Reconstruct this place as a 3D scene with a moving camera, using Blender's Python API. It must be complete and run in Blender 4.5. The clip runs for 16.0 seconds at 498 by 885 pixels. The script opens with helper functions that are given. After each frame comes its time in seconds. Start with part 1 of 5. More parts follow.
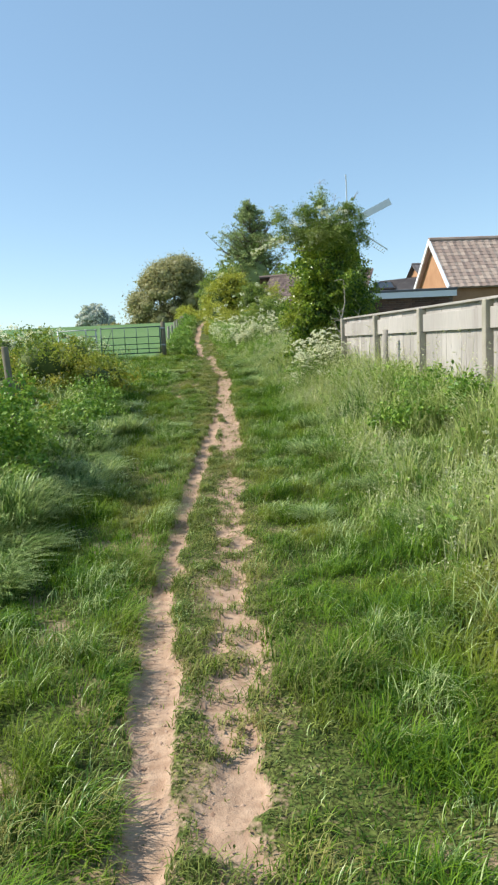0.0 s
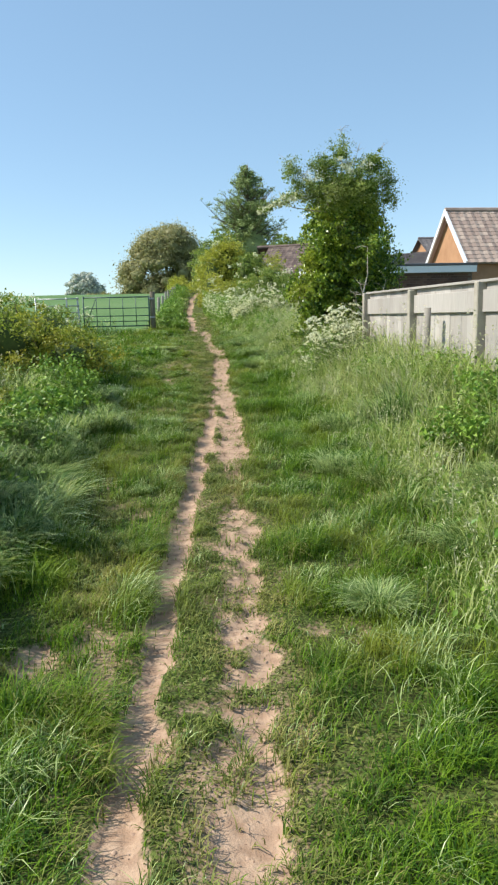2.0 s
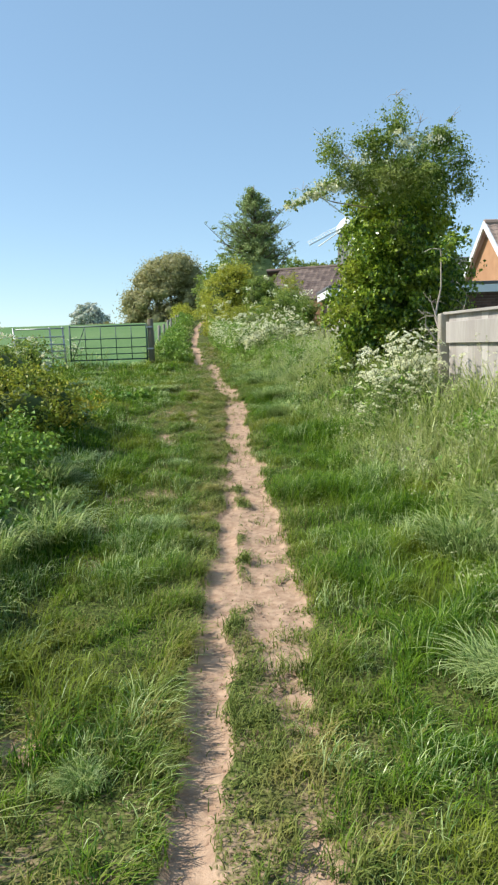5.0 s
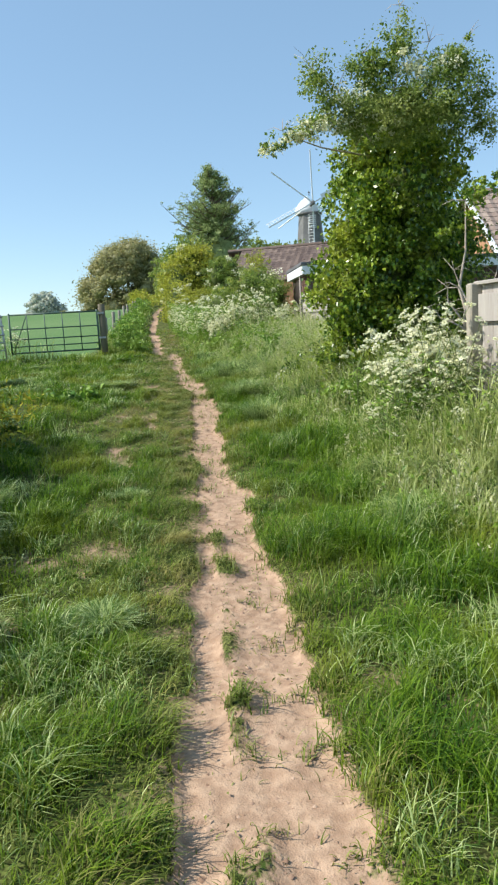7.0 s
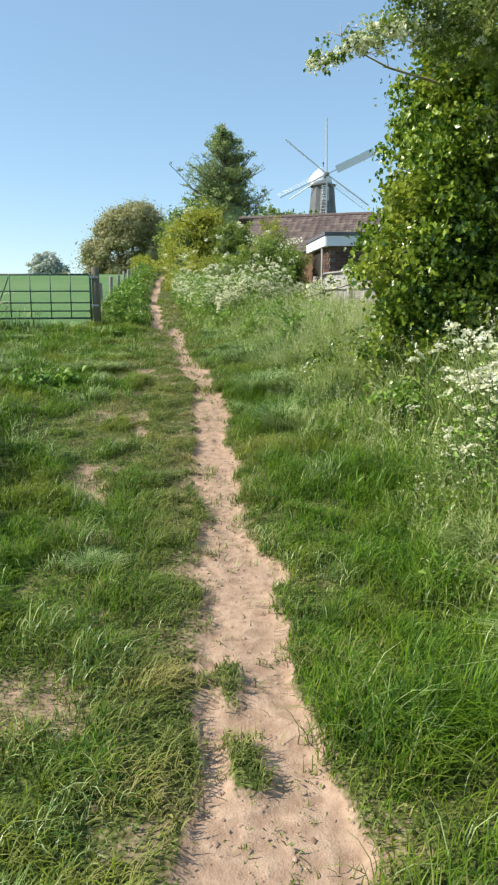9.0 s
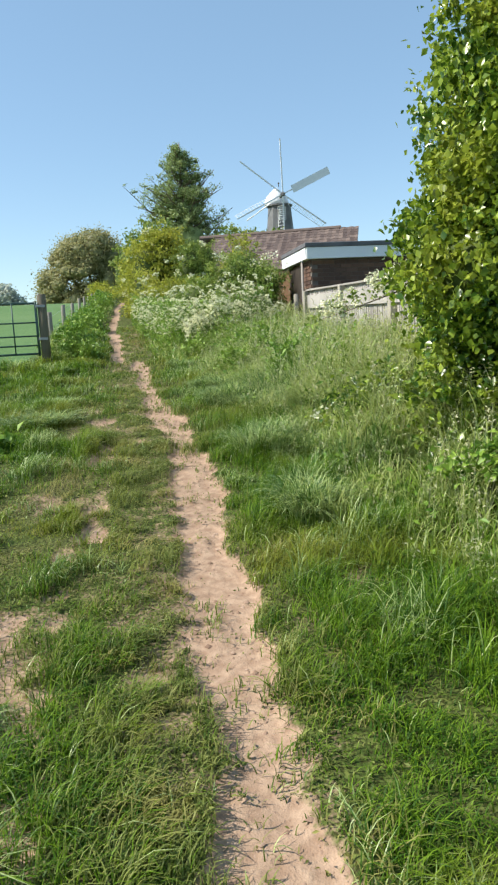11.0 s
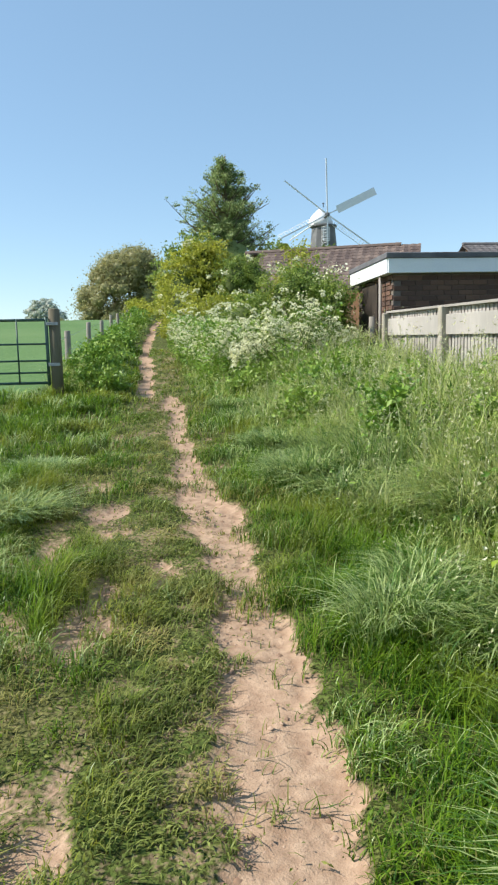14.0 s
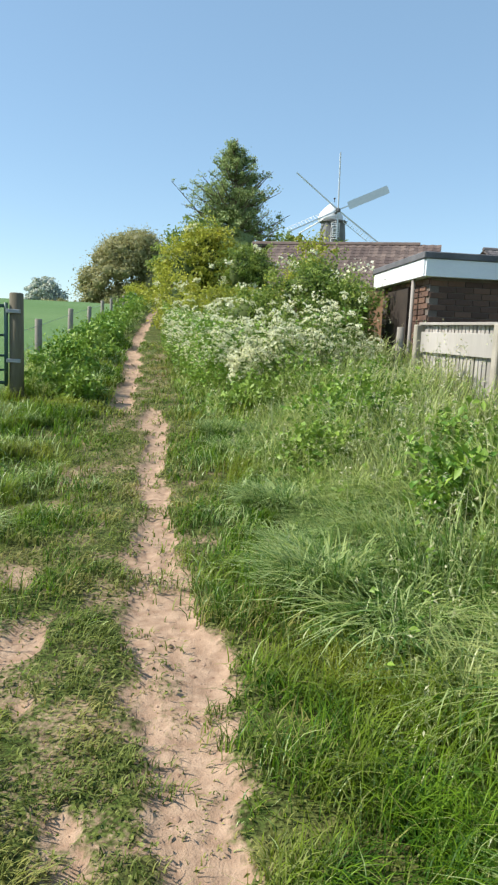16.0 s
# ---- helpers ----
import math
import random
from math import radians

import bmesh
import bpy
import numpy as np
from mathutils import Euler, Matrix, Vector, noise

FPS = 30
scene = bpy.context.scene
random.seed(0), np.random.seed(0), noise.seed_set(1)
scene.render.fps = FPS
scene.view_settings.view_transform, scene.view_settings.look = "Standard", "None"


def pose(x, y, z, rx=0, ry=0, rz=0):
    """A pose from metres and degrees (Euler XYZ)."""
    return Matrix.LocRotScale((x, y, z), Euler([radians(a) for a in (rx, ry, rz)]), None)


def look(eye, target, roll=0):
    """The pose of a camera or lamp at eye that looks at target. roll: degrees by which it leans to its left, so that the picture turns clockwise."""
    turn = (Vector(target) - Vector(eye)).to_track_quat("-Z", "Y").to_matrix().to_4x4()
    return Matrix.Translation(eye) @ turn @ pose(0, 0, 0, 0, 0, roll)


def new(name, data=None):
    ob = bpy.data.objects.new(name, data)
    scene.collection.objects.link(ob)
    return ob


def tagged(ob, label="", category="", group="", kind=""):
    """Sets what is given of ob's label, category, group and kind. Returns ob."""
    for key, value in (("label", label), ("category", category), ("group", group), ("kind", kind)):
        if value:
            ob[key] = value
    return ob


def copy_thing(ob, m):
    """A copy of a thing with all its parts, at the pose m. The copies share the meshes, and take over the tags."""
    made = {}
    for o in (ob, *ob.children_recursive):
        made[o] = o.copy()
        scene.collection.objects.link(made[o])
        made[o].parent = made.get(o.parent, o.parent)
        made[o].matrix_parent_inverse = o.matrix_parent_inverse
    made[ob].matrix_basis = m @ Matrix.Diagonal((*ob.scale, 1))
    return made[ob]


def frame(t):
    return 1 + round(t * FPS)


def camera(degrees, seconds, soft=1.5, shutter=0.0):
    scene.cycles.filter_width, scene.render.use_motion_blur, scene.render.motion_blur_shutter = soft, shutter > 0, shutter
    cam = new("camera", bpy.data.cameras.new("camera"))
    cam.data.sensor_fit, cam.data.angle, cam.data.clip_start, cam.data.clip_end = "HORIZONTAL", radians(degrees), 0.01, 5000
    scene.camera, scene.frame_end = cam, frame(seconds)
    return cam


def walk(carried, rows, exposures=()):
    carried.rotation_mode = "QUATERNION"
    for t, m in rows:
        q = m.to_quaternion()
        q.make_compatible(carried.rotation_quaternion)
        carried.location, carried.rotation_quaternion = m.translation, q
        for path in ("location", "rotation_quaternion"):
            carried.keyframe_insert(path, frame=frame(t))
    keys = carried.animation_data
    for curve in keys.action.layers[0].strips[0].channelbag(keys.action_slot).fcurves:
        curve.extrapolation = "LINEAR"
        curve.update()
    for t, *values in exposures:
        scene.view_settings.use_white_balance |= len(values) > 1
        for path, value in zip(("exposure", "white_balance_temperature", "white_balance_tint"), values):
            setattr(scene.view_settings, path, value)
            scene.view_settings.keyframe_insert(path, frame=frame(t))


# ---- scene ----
cam = camera(39.3, 16.0, soft=2.3)
METRES, EYE, TILT, LEAN, TURN = 16.5, 1.5, 0.0, 0.0, -2.2
EXPOSURE = 0.41
ROWS = [
    (0.0, 0.0, 0.0, 0.0, -0.35, -7.43, 2.65),
    (0.5, -0.0036, 0.0369, 0.0003, 2.81, -9.92, 0.37),
    (1.0, -0.01, 0.0689, 0.0023, 3.14, -13.45, -1.16),
    (1.5, -0.01, 0.101, 0.0016, 1.91, -10.06, 0.88),
    (2.0, -0.0112, 0.132, 0.0042, -1.03, -9.55, 1.13),
    (2.5, -0.0178, 0.1698, 0.005, -0.98, -6.64, 0.95),
    (3.0, -0.0198, 0.2025, 0.004, 1.2, -6.02, 2.97),
    (3.5, -0.021, 0.2386, 0.0024, -1.27, -7.45, 1.48),
    (4.0, -0.0208, 0.2745, 0.0055, -0.73, -7.22, 2.03),
    (6.5, -0.0293, 0.4326, 0.0115, -0.81, -7.52, 1.58),
    (7.0, -0.0291, 0.4619, 0.0115, -3.83, -8.59, 3.28),
    (7.5, -0.029, 0.4934, 0.0147, -2.04, -11.62, 1.84),
    (8.0, -0.0303, 0.5236, 0.0167, -2.64, -11.06, 0.99),
    (10.5, -0.0373, 0.6729, 0.0185, -5.6, -10.67, 1.49),
    (11.0, -0.039, 0.7072, 0.0213, -6.71, -9.13, 2.8),
    (11.5, -0.0338, 0.7327, 0.0219, -7.52, -10.61, 3.51),
    (12.0, -0.0424, 0.7643, 0.0227, -2.25, -9.8, -0.16),
    (12.5, -0.0456, 0.795, 0.0253, -7.26, -11.08, 2.05),
    (13.0, -0.0417, 0.8221, 0.0276, -5.5, -10.56, 1.21),
    (13.5, -0.0402, 0.851, 0.026, -2.68, -10.63, 1.92),
    (14.0, -0.0429, 0.8776, 0.0306, -3.75, -7.41, 1.22),
    (14.5, -0.0371, 0.9055, 0.0352, -4.79, -8.12, 0.77),
    (15.0, -0.038, 0.9334, 0.0348, -4.02, -8.39, -0.82),
    (15.5, -0.0388, 0.9601, 0.0385, -4.14, -7.63, -1.69),
    (16.0, -0.0377, 0.9876, 0.0429, -3.74, -8.08, -2.5),
]
walk(cam, [(t, pose(0, 0, EYE, TILT, LEAN, TURN) @ pose(METRES * x, METRES * y, METRES * z, 90 + pitch, roll, yaw)) for t, x, y, z, yaw, pitch, roll in ROWS],
     [(0.0, EXPOSURE, 6500, 9)])

# ---- world, sun ----
SUN_AZ, SUN_EL = 272.0, 44.0   # clockwise from +y, degrees
world = bpy.data.worlds.new("sky")
scene.world = world
world.use_nodes = True
wn = world.node_tree
sky = wn.nodes.new("ShaderNodeTexSky")
sky.sky_type, sky.sun_disc = "NISHITA", False
sky.sun_elevation, sky.sun_rotation = radians(SUN_EL), radians(SUN_AZ)
sky.altitude, sky.air_density, sky.dust_density, sky.ozone_density = 50, 0.9, 0.25, 1.0
wn.nodes["Background"].inputs["Strength"].default_value = 0.15
air = wn.nodes.new("ShaderNodeMix")
air.data_type, air.blend_type = "RGBA", "MULTIPLY"
air.inputs[0].default_value, air.inputs[7].default_value = 1.0, (0.97, 1.0, 0.97, 1)
wn.links.new(sky.outputs[0], air.inputs[6])
haze = wn.nodes.new("ShaderNodeMix")
haze.data_type = "RGBA"
haze.inputs[0].default_value, haze.inputs[7].default_value = 0.4, (1.75, 2.95, 4.2, 1)
wn.links.new(air.outputs[2], haze.inputs[6])
wn.links.new(haze.outputs[2], wn.nodes["Background"].inputs[0])
sun_data = bpy.data.lights.new("sun", "SUN")
sun_data.energy, sun_data.angle, sun_data.color = 5.0, radians(0.5), (1.0, 0.94, 0.85)
sun = new("sun", sun_data)
sd = Vector((math.sin(radians(SUN_AZ)) * math.cos(radians(SUN_EL)), math.cos(radians(SUN_AZ)) * math.cos(radians(SUN_EL)), math.sin(radians(SUN_EL))))
sun.matrix_world = look(sd * 50, (0, 0, 0))

rng = np.random.default_rng(7)


# ---- materials ----
def mat(name, c1, c2, rough=0.8, scale=6.0, bump=0.3, fine=60.0, translucent=0.0, island=0.0, obj=0.0, metallic=0.0, spec=0.4, stretch=(1, 1, 1), c3=None, c3amt=0.5, c3scale=1.5, dist=0.01, glow=None):
    """Two-tone surface with large and fine variation, bump, and optional variation by island or object."""
    m = bpy.data.materials.new(name)
    m.use_nodes = True
    nt = m.node_tree
    N, L = nt.nodes, nt.links
    b = N["Principled BSDF"]
    tc = N.new("ShaderNodeTexCoord")
    mp = N.new("ShaderNodeMapping")
    mp.inputs["Scale"].default_value = stretch
    L.new(tc.outputs["Object"], mp.inputs[0])
    n1 = N.new("ShaderNodeTexNoise")
    n1.inputs["Scale"].default_value, n1.inputs["Detail"].default_value = scale, 5
    L.new(mp.outputs[0], n1.inputs[0])
    n2 = N.new("ShaderNodeTexNoise")
    n2.inputs["Scale"].default_value, n2.inputs["Detail"].default_value = fine, 3
    L.new(mp.outputs[0], n2.inputs[0])
    add = N.new("ShaderNodeMath")
    add.operation = "MULTIPLY_ADD"
    L.new(n2.outputs[0], add.inputs[0])
    add.inputs[1].default_value = 0.5
    L.new(n1.outputs[0], add.inputs[2])
    ramp = N.new("ShaderNodeMapRange")
    ramp.inputs[1].default_value, ramp.inputs[2].default_value = 0.5, 1.0
    src = add.outputs[0]
    if island or obj:
        r = N.new("ShaderNodeNewGeometry") if island else N.new("ShaderNodeObjectInfo")
        a2 = N.new("ShaderNodeMath")
        a2.operation = "MULTIPLY_ADD"
        s2 = N.new("ShaderNodeMath")
        s2.operation = "SUBTRACT"
        L.new(r.outputs["Random Per Island" if island else "Random"], s2.inputs[0])
        s2.inputs[1].default_value = 0.5
        L.new(s2.outputs[0], a2.inputs[0])
        a2.inputs[1].default_value = island or obj
        L.new(src, a2.inputs[2])
        src = a2.outputs[0]
    L.new(src, ramp.inputs[0])
    mix = N.new("ShaderNodeMix")
    mix.data_type = "RGBA"
    mix.inputs[6].default_value, mix.inputs[7].default_value = (*c1, 1), (*c2, 1)
    L.new(ramp.outputs[0], mix.inputs[0])
    col = mix.outputs[2]
    if c3:
        n3 = N.new("ShaderNodeTexNoise")
        n3.inputs["Scale"].default_value, n3.inputs["Detail"].default_value = c3scale, 4
        L.new(mp.outputs[0], n3.inputs[0])
        r3 = N.new("ShaderNodeMapRange")
        r3.inputs[1].default_value, r3.inputs[2].default_value, r3.inputs[4].default_value = 0.5, 0.68, c3amt
        L.new(n3.outputs[0], r3.inputs[0])
        m3 = N.new("ShaderNodeMix")
        m3.data_type = "RGBA"
        L.new(r3.outputs[0], m3.inputs[0])
        L.new(col, m3.inputs[6])
        m3.inputs[7].default_value = (*c3, 1)
        col = m3.outputs[2]
    L.new(col, b.inputs["Base Color"])
    b.inputs["Roughness"].default_value = rough
    b.inputs["Metallic"].default_value = metallic
    b.inputs["Specular IOR Level"].default_value = spec
    if bump:
        bp = N.new("ShaderNodeBump")
        bp.inputs["Strength"].default_value, bp.inputs["Distance"].default_value = bump, dist
        L.new(add.outputs[0], bp.inputs["Height"])
        L.new(bp.outputs[0], b.inputs["Normal"])
    if translucent:
        tr = N.new("ShaderNodeBsdfTranslucent")
        ms = N.new("ShaderNodeMixShader")
        ms.inputs[0].default_value = translucent
        L.new(col, tr.inputs[0])
        L.new(b.outputs[0], ms.inputs[1])
        L.new(tr.outputs[0], ms.inputs[2])
        L.new(ms.outputs[0], N["Material Output"].inputs[0])
    return m


def leafy(name, c1, c2, c3=None, c3amt=0.5, rough=0.5, tr=0.35, scale=1.2, c3scale=0.8, spec=0.4, island=0.7):
    return mat(name, c1, c2, rough, scale, 0, 12, tr, island=island, c3=c3, c3amt=c3amt, c3scale=c3scale, spec=spec)


M = {
    "short": leafy("short_grass", (0.045, 0.12, 0.01), (0.185, 0.315, 0.02), (0.4, 0.36, 0.06), 0.5, c3scale=1.1, tr=0.4, spec=0.2, scale=3.5, island=0.9),
    "mid": leafy("worn_grass", (0.09, 0.13, 0.022), (0.26, 0.3, 0.075), (0.42, 0.36, 0.12), 0.75, c3scale=3.0, tr=0.3, spec=0.2, scale=4, island=0.9),
    "tall": leafy("tall_grass", (0.19, 0.29, 0.05), (0.56, 0.62, 0.22), (0.58, 0.6, 0.28), 0.6, c3scale=0.9, tr=0.45, rough=0.38, spec=0.5, scale=2.5, island=0.9),
    "tussock": leafy("blue_green_tussock_grass", (0.08, 0.18, 0.022), (0.52, 0.62, 0.25), None, rough=0.36, spec=0.45, tr=0.35, island=1.0),
    "straw": leafy("dry_stalks", (0.5, 0.5, 0.28), (0.68, 0.66, 0.42), None),
    "weed": leafy("broad_weeds", (0.1, 0.22, 0.025), (0.29, 0.43, 0.06), (0.28, 0.36, 0.07), 0.5, tr=0.25),
    "ivy": leafy("ivy_leaf", (0.055, 0.13, 0.014), (0.33, 0.44, 0.045), (0.48, 0.48, 0.07), 0.5, rough=0.3, spec=0.6, c3scale=2.2, tr=0.36, island=1.0),
    "hawthorn": leafy("hawthorn_leaf", (0.11, 0.19, 0.03), (0.34, 0.42, 0.09), (0.44, 0.44, 0.16), 0.5, tr=0.4),
    "conifer": leafy("dark_tree_leaf", (0.19, 0.26, 0.09), (0.42, 0.5, 0.2), None, c3scale=0.5, tr=0.4),
    "olive": leafy("yellow_green_leaf", (0.26, 0.29, 0.035), (0.48, 0.49, 0.07), (0.5, 0.47, 0.06), 0.6, tr=0.45),
    "bramble": leafy("bramble_leaf", (0.1, 0.17, 0.02), (0.34, 0.4, 0.05), (0.6, 0.46, 0.05), 0.5, c3scale=1.4, tr=0.35),
    "oak": leafy("oak_leaf", (0.3, 0.3, 0.13), (0.43, 0.41, 0.2), (0.42, 0.38, 0.18), 0.35, c3scale=0.12, tr=0.5),
    # near-black green: puts the shade deep inside a crown into its core colour
    "darkcore": mat("shade_dark_crown_core", (0.05, 0.075, 0.018), (0.1, 0.13, 0.03), 0.9, 8, 0.6),
    # distance haze put into the colour: leaves paled and greyed
    "farleaf": leafy("haze_paled_far_leaf", (0.4, 0.45, 0.36), (0.52, 0.55, 0.46), None),
    "white": mat("white_blossom", (0.74, 0.74, 0.46), (0.88, 0.87, 0.68), 0.8, 3, 0, 10, 0.3, island=0.5),
    "stem": mat("green_stem", (0.12, 0.17, 0.05), (0.2, 0.24, 0.08), 0.7, 8, 0),
    "bark": mat("grey_brown_bark", (0.12, 0.09, 0.06), (0.24, 0.19, 0.14), 0.9, 10, 0.6, 60, stretch=(1, 1, 0.3)),
    "deadwood": mat("pale_dead_wood", (0.3, 0.25, 0.2), (0.5, 0.44, 0.37), 0.9, 10, 0.5, 60, stretch=(1, 1, 0.3)),
    "post": mat("weathered_post_timber", (0.2, 0.18, 0.15), (0.36, 0.33, 0.28), 0.9, 5, 0.5, 50, stretch=(1, 1, 0.15), c3=(0.12, 0.13, 0.08), obj=0.25),
    "gatepost": mat("dark_weathered_post_timber", (0.11, 0.095, 0.065), (0.21, 0.185, 0.13), 0.9, 5, 0.5, 50, stretch=(1, 1, 0.12), c3=(0.08, 0.1, 0.06)),
    "pale": mat("bleached_fence_timber", (0.31, 0.28, 0.25), (0.47, 0.435, 0.395), 0.85, 3, 0.35, 45, stretch=(1, 1, 0.12), c3=(0.24, 0.225, 0.2), c3amt=0.7, obj=0.45, dist=0.004),
    "palepost": mat("pale_concrete_post", (0.28, 0.25, 0.2), (0.44, 0.4, 0.33), 0.9, 4, 0.4, 70, c3=(0.26, 0.25, 0.18), c3amt=0.6, obj=0.2, dist=0.004),
    "gate": mat("green_painted_gate_steel", (0.03, 0.075, 0.06), (0.055, 0.11, 0.085), 0.5, 6, 0.1, 60, spec=0.5, c3=(0.13, 0.09, 0.06), c3amt=0.3),
    "steel": mat("galvanised_steel", (0.3, 0.31, 0.32), (0.45, 0.46, 0.47), 0.5, 8, 0.1, metallic=0.7),
    "brick": mat("dark_brown_brick", (0.085, 0.05, 0.038), (0.17, 0.095, 0.065), 0.9, 8, 0.5, 60, obj=0.5, dist=0.003),
    "mortar": mat("mortar", (0.12, 0.095, 0.08), (0.19, 0.16, 0.135), 0.95, 8, 0.3),
    "orange": mat("orange_brown_brickwork", (0.36, 0.19, 0.1), (0.46, 0.26, 0.14), 0.9, 3, 0.3, 40),
    "fascia": mat("white_painted_fascia", (0.72, 0.74, 0.76), (0.82, 0.83, 0.84), 0.5, 1.5, 0.05, 30, stretch=(1, 1, 3)),
    "felt": mat("grey_roof_felt", (0.09, 0.09, 0.095), (0.16, 0.16, 0.17), 0.9, 3, 0.3),
    "tile": mat("brown_concrete_roof_tile", (0.1, 0.07, 0.06), (0.19, 0.14, 0.115), 0.85, 2, 0.3, 30, obj=0.6),
    "tilepink": mat("sunlit_buff_roof_tile", (0.3, 0.22, 0.18), (0.46, 0.36, 0.29), 0.85, 2, 0.3, 30, obj=0.5),
    "tilegrey": mat("grey_roof_tile", (0.11, 0.1, 0.1), (0.19, 0.17, 0.165), 0.85, 2, 0.3, 30, obj=0.4),
    "tar": mat("dark_tarred_brick", (0.12, 0.12, 0.12), (0.2, 0.2, 0.2), 0.8, 0.8, 0.2, 6),
    "millwhite": mat("white_mill_paint", (0.72, 0.73, 0.75), (0.84, 0.84, 0.84), 0.5, 0.5, 0.05, 6),
    "darkdoor": mat("dark_stained_timber", (0.03, 0.022, 0.018), (0.06, 0.045, 0.035), 0.7, 6, 0.2),
}
M["clod"] = mat("dry_soil_crumbs", (0.24, 0.15, 0.1), (0.46, 0.32, 0.23), 0.95, 6, 0, island=0.6)
M["glass"] = mat("dark_window_glass", (0.03, 0.035, 0.04), (0.05, 0.055, 0.06), 0.08, 2, 0, spec=0.8)


# ---- ground: height and wear ----
GY = [-60, -5, 2, 4.6, 6.4, 8, 10.6, 12, 14.5, 17, 18.5, 22.8, 25, 34, 50, 60, 70, 78, 100, 150, 300, 3000]
GZ = [-2.5, -0.1, 0.0, 0.08, 0.12, 0.19, 0.33, 0.43, 0.62, 0.86, 0.96, 1.2, 1.45, 2.12, 3.3, 4.05, 4.72, 5.05, 4.9, 4.4, 4.0, 4.0]
STRIP_L = [(-3, -0.3), (2.1, -0.32), (3.3, -0.38), (4.4, -0.42), (5.9, -0.39), (7, -0.33), (8.2, -0.29), (9, -0.25), (10.4, -0.16), (11.5, -0.13), (12.6, -0.12)]
STRIP_R = [(-3, 0.02), (2, 0.01), (5, -0.01), (7, 0.05), (9, 0.12), (11, 0.15), (13, 0.1), (14.5, 0.05), (15.5, 0.07), (16.4, 0.13), (17.7, 0.13), (18.5, 0.09), (19.3, 0.02), (20.2, -0.08), (21.8, -0.17), (23, -0.17), (24, -0.24), (25.3, -0.29)]
STRIP_M = [(9.2, 0.05), (10, 0.05), (11.5, 0.09), (13.2, 0.06), (14.9, 0.0)]
STRIP_F = [(24.4, -0.62), (25.5, -0.65), (28.6, -0.73), (32, -0.93), (37.5, -1.02), (45, -1.1), (50, -1.24), (56, -1.16), (75, -1.0)]
STRIP_W = [(12, -0.6), (14, -0.64), (15.5, -0.6), (17, -0.56), (19, -0.56), (25, -0.7)]
PATCHES = [(-0.36, 4.45, 0.14, 0.22), (-0.03, 4.5, 0.16, 0.2), (-0.55, 16.2, 0.12, 0.3), (-0.56, 17.6, 0.12, 0.3), (-0.57, 18.7, 0.15, 0.25), (-0.62, 18.9, 0.2, 0.35), (-0.27, 17.9, 0.1, 0.2), (-0.58, 17.3, 0.13, 0.3), (-0.62, 13.4, 0.1, 0.25), (-0.67, 14.0, 0.1, 0.2),
           (0.08, 3.3, 0.14, 0.5), (-0.33, 3.0, 0.1, 0.3), (0.14, 9.5, 0.14, 0.6), (-0.55, 15.7, 0.1, 0.2), (-1.05, 3.6, 0.12, 0.1), (-1.0, 8.2, 0.1, 0.15), (-0.95, 5.2, 0.15, 0.2), (-0.16, 9.7, 0.12, 0.5), (0.1, 18.2, 0.16, 0.5)]


def lattice(seed):
    return np.random.default_rng(seed).random((256, 256))


LAT = [lattice(i) for i in range(12)]


def vnoise(x, y, k=0):
    """Smooth noise 0..1 on a unit lattice."""
    t = LAT[k]
    xi, yi = np.floor(x).astype(int), np.floor(y).astype(int)
    fx, fy = x - xi, y - yi
    fx, fy = fx * fx * (3 - 2 * fx), fy * fy * (3 - 2 * fy)
    a, b = t[xi % 256, yi % 256], t[(xi + 1) % 256, yi % 256]
    c, d = t[xi % 256, (yi + 1) % 256], t[(xi + 1) % 256, (yi + 1) % 256]
    return (a * (1 - fx) + b * fx) * (1 - fy) + (c * (1 - fx) + d * fx) * fy


def fbm(x, y, f, k=0, octaves=3):
    s, a, tot = 0, 1.0, 0
    for i in range(octaves):
        s, tot = s + a * vnoise(x * f * 2 ** i + 17.3 * i, y * f * 2 ** i + 5.1 * i, (k + i) % 12), tot + a
        a *= 0.5
    return s / tot


def smooth(a, b, v):
    t = np.clip((v - a) / (b - a), 0, 1)
    return t * t * (3 - 2 * t)


def strip(poly, x, y, half, k):
    py, px = [p[0] for p in poly], [p[1] for p in poly]
    wob = (fbm(y * 0 + 3.3, y, 1.6, k, 4) - 0.5) * 0.11 + (fbm(x, y, 7.0, k + 1, 3) - 0.5) * 0.07
    w = half * (0.45 + 1.1 * fbm(y * 0 + 9.1, y, 1.3, k + 3, 3))
    d = np.abs(x - np.interp(y, py, px) - wob)
    ends = smooth(py[0] - 0.3, py[0] + 0.3, y) * (1 - smooth(py[-1] - 1.2, py[-1] + 0.2, y))
    return (1 - smooth(w * 0.5, w * 1.35, d)) * ends


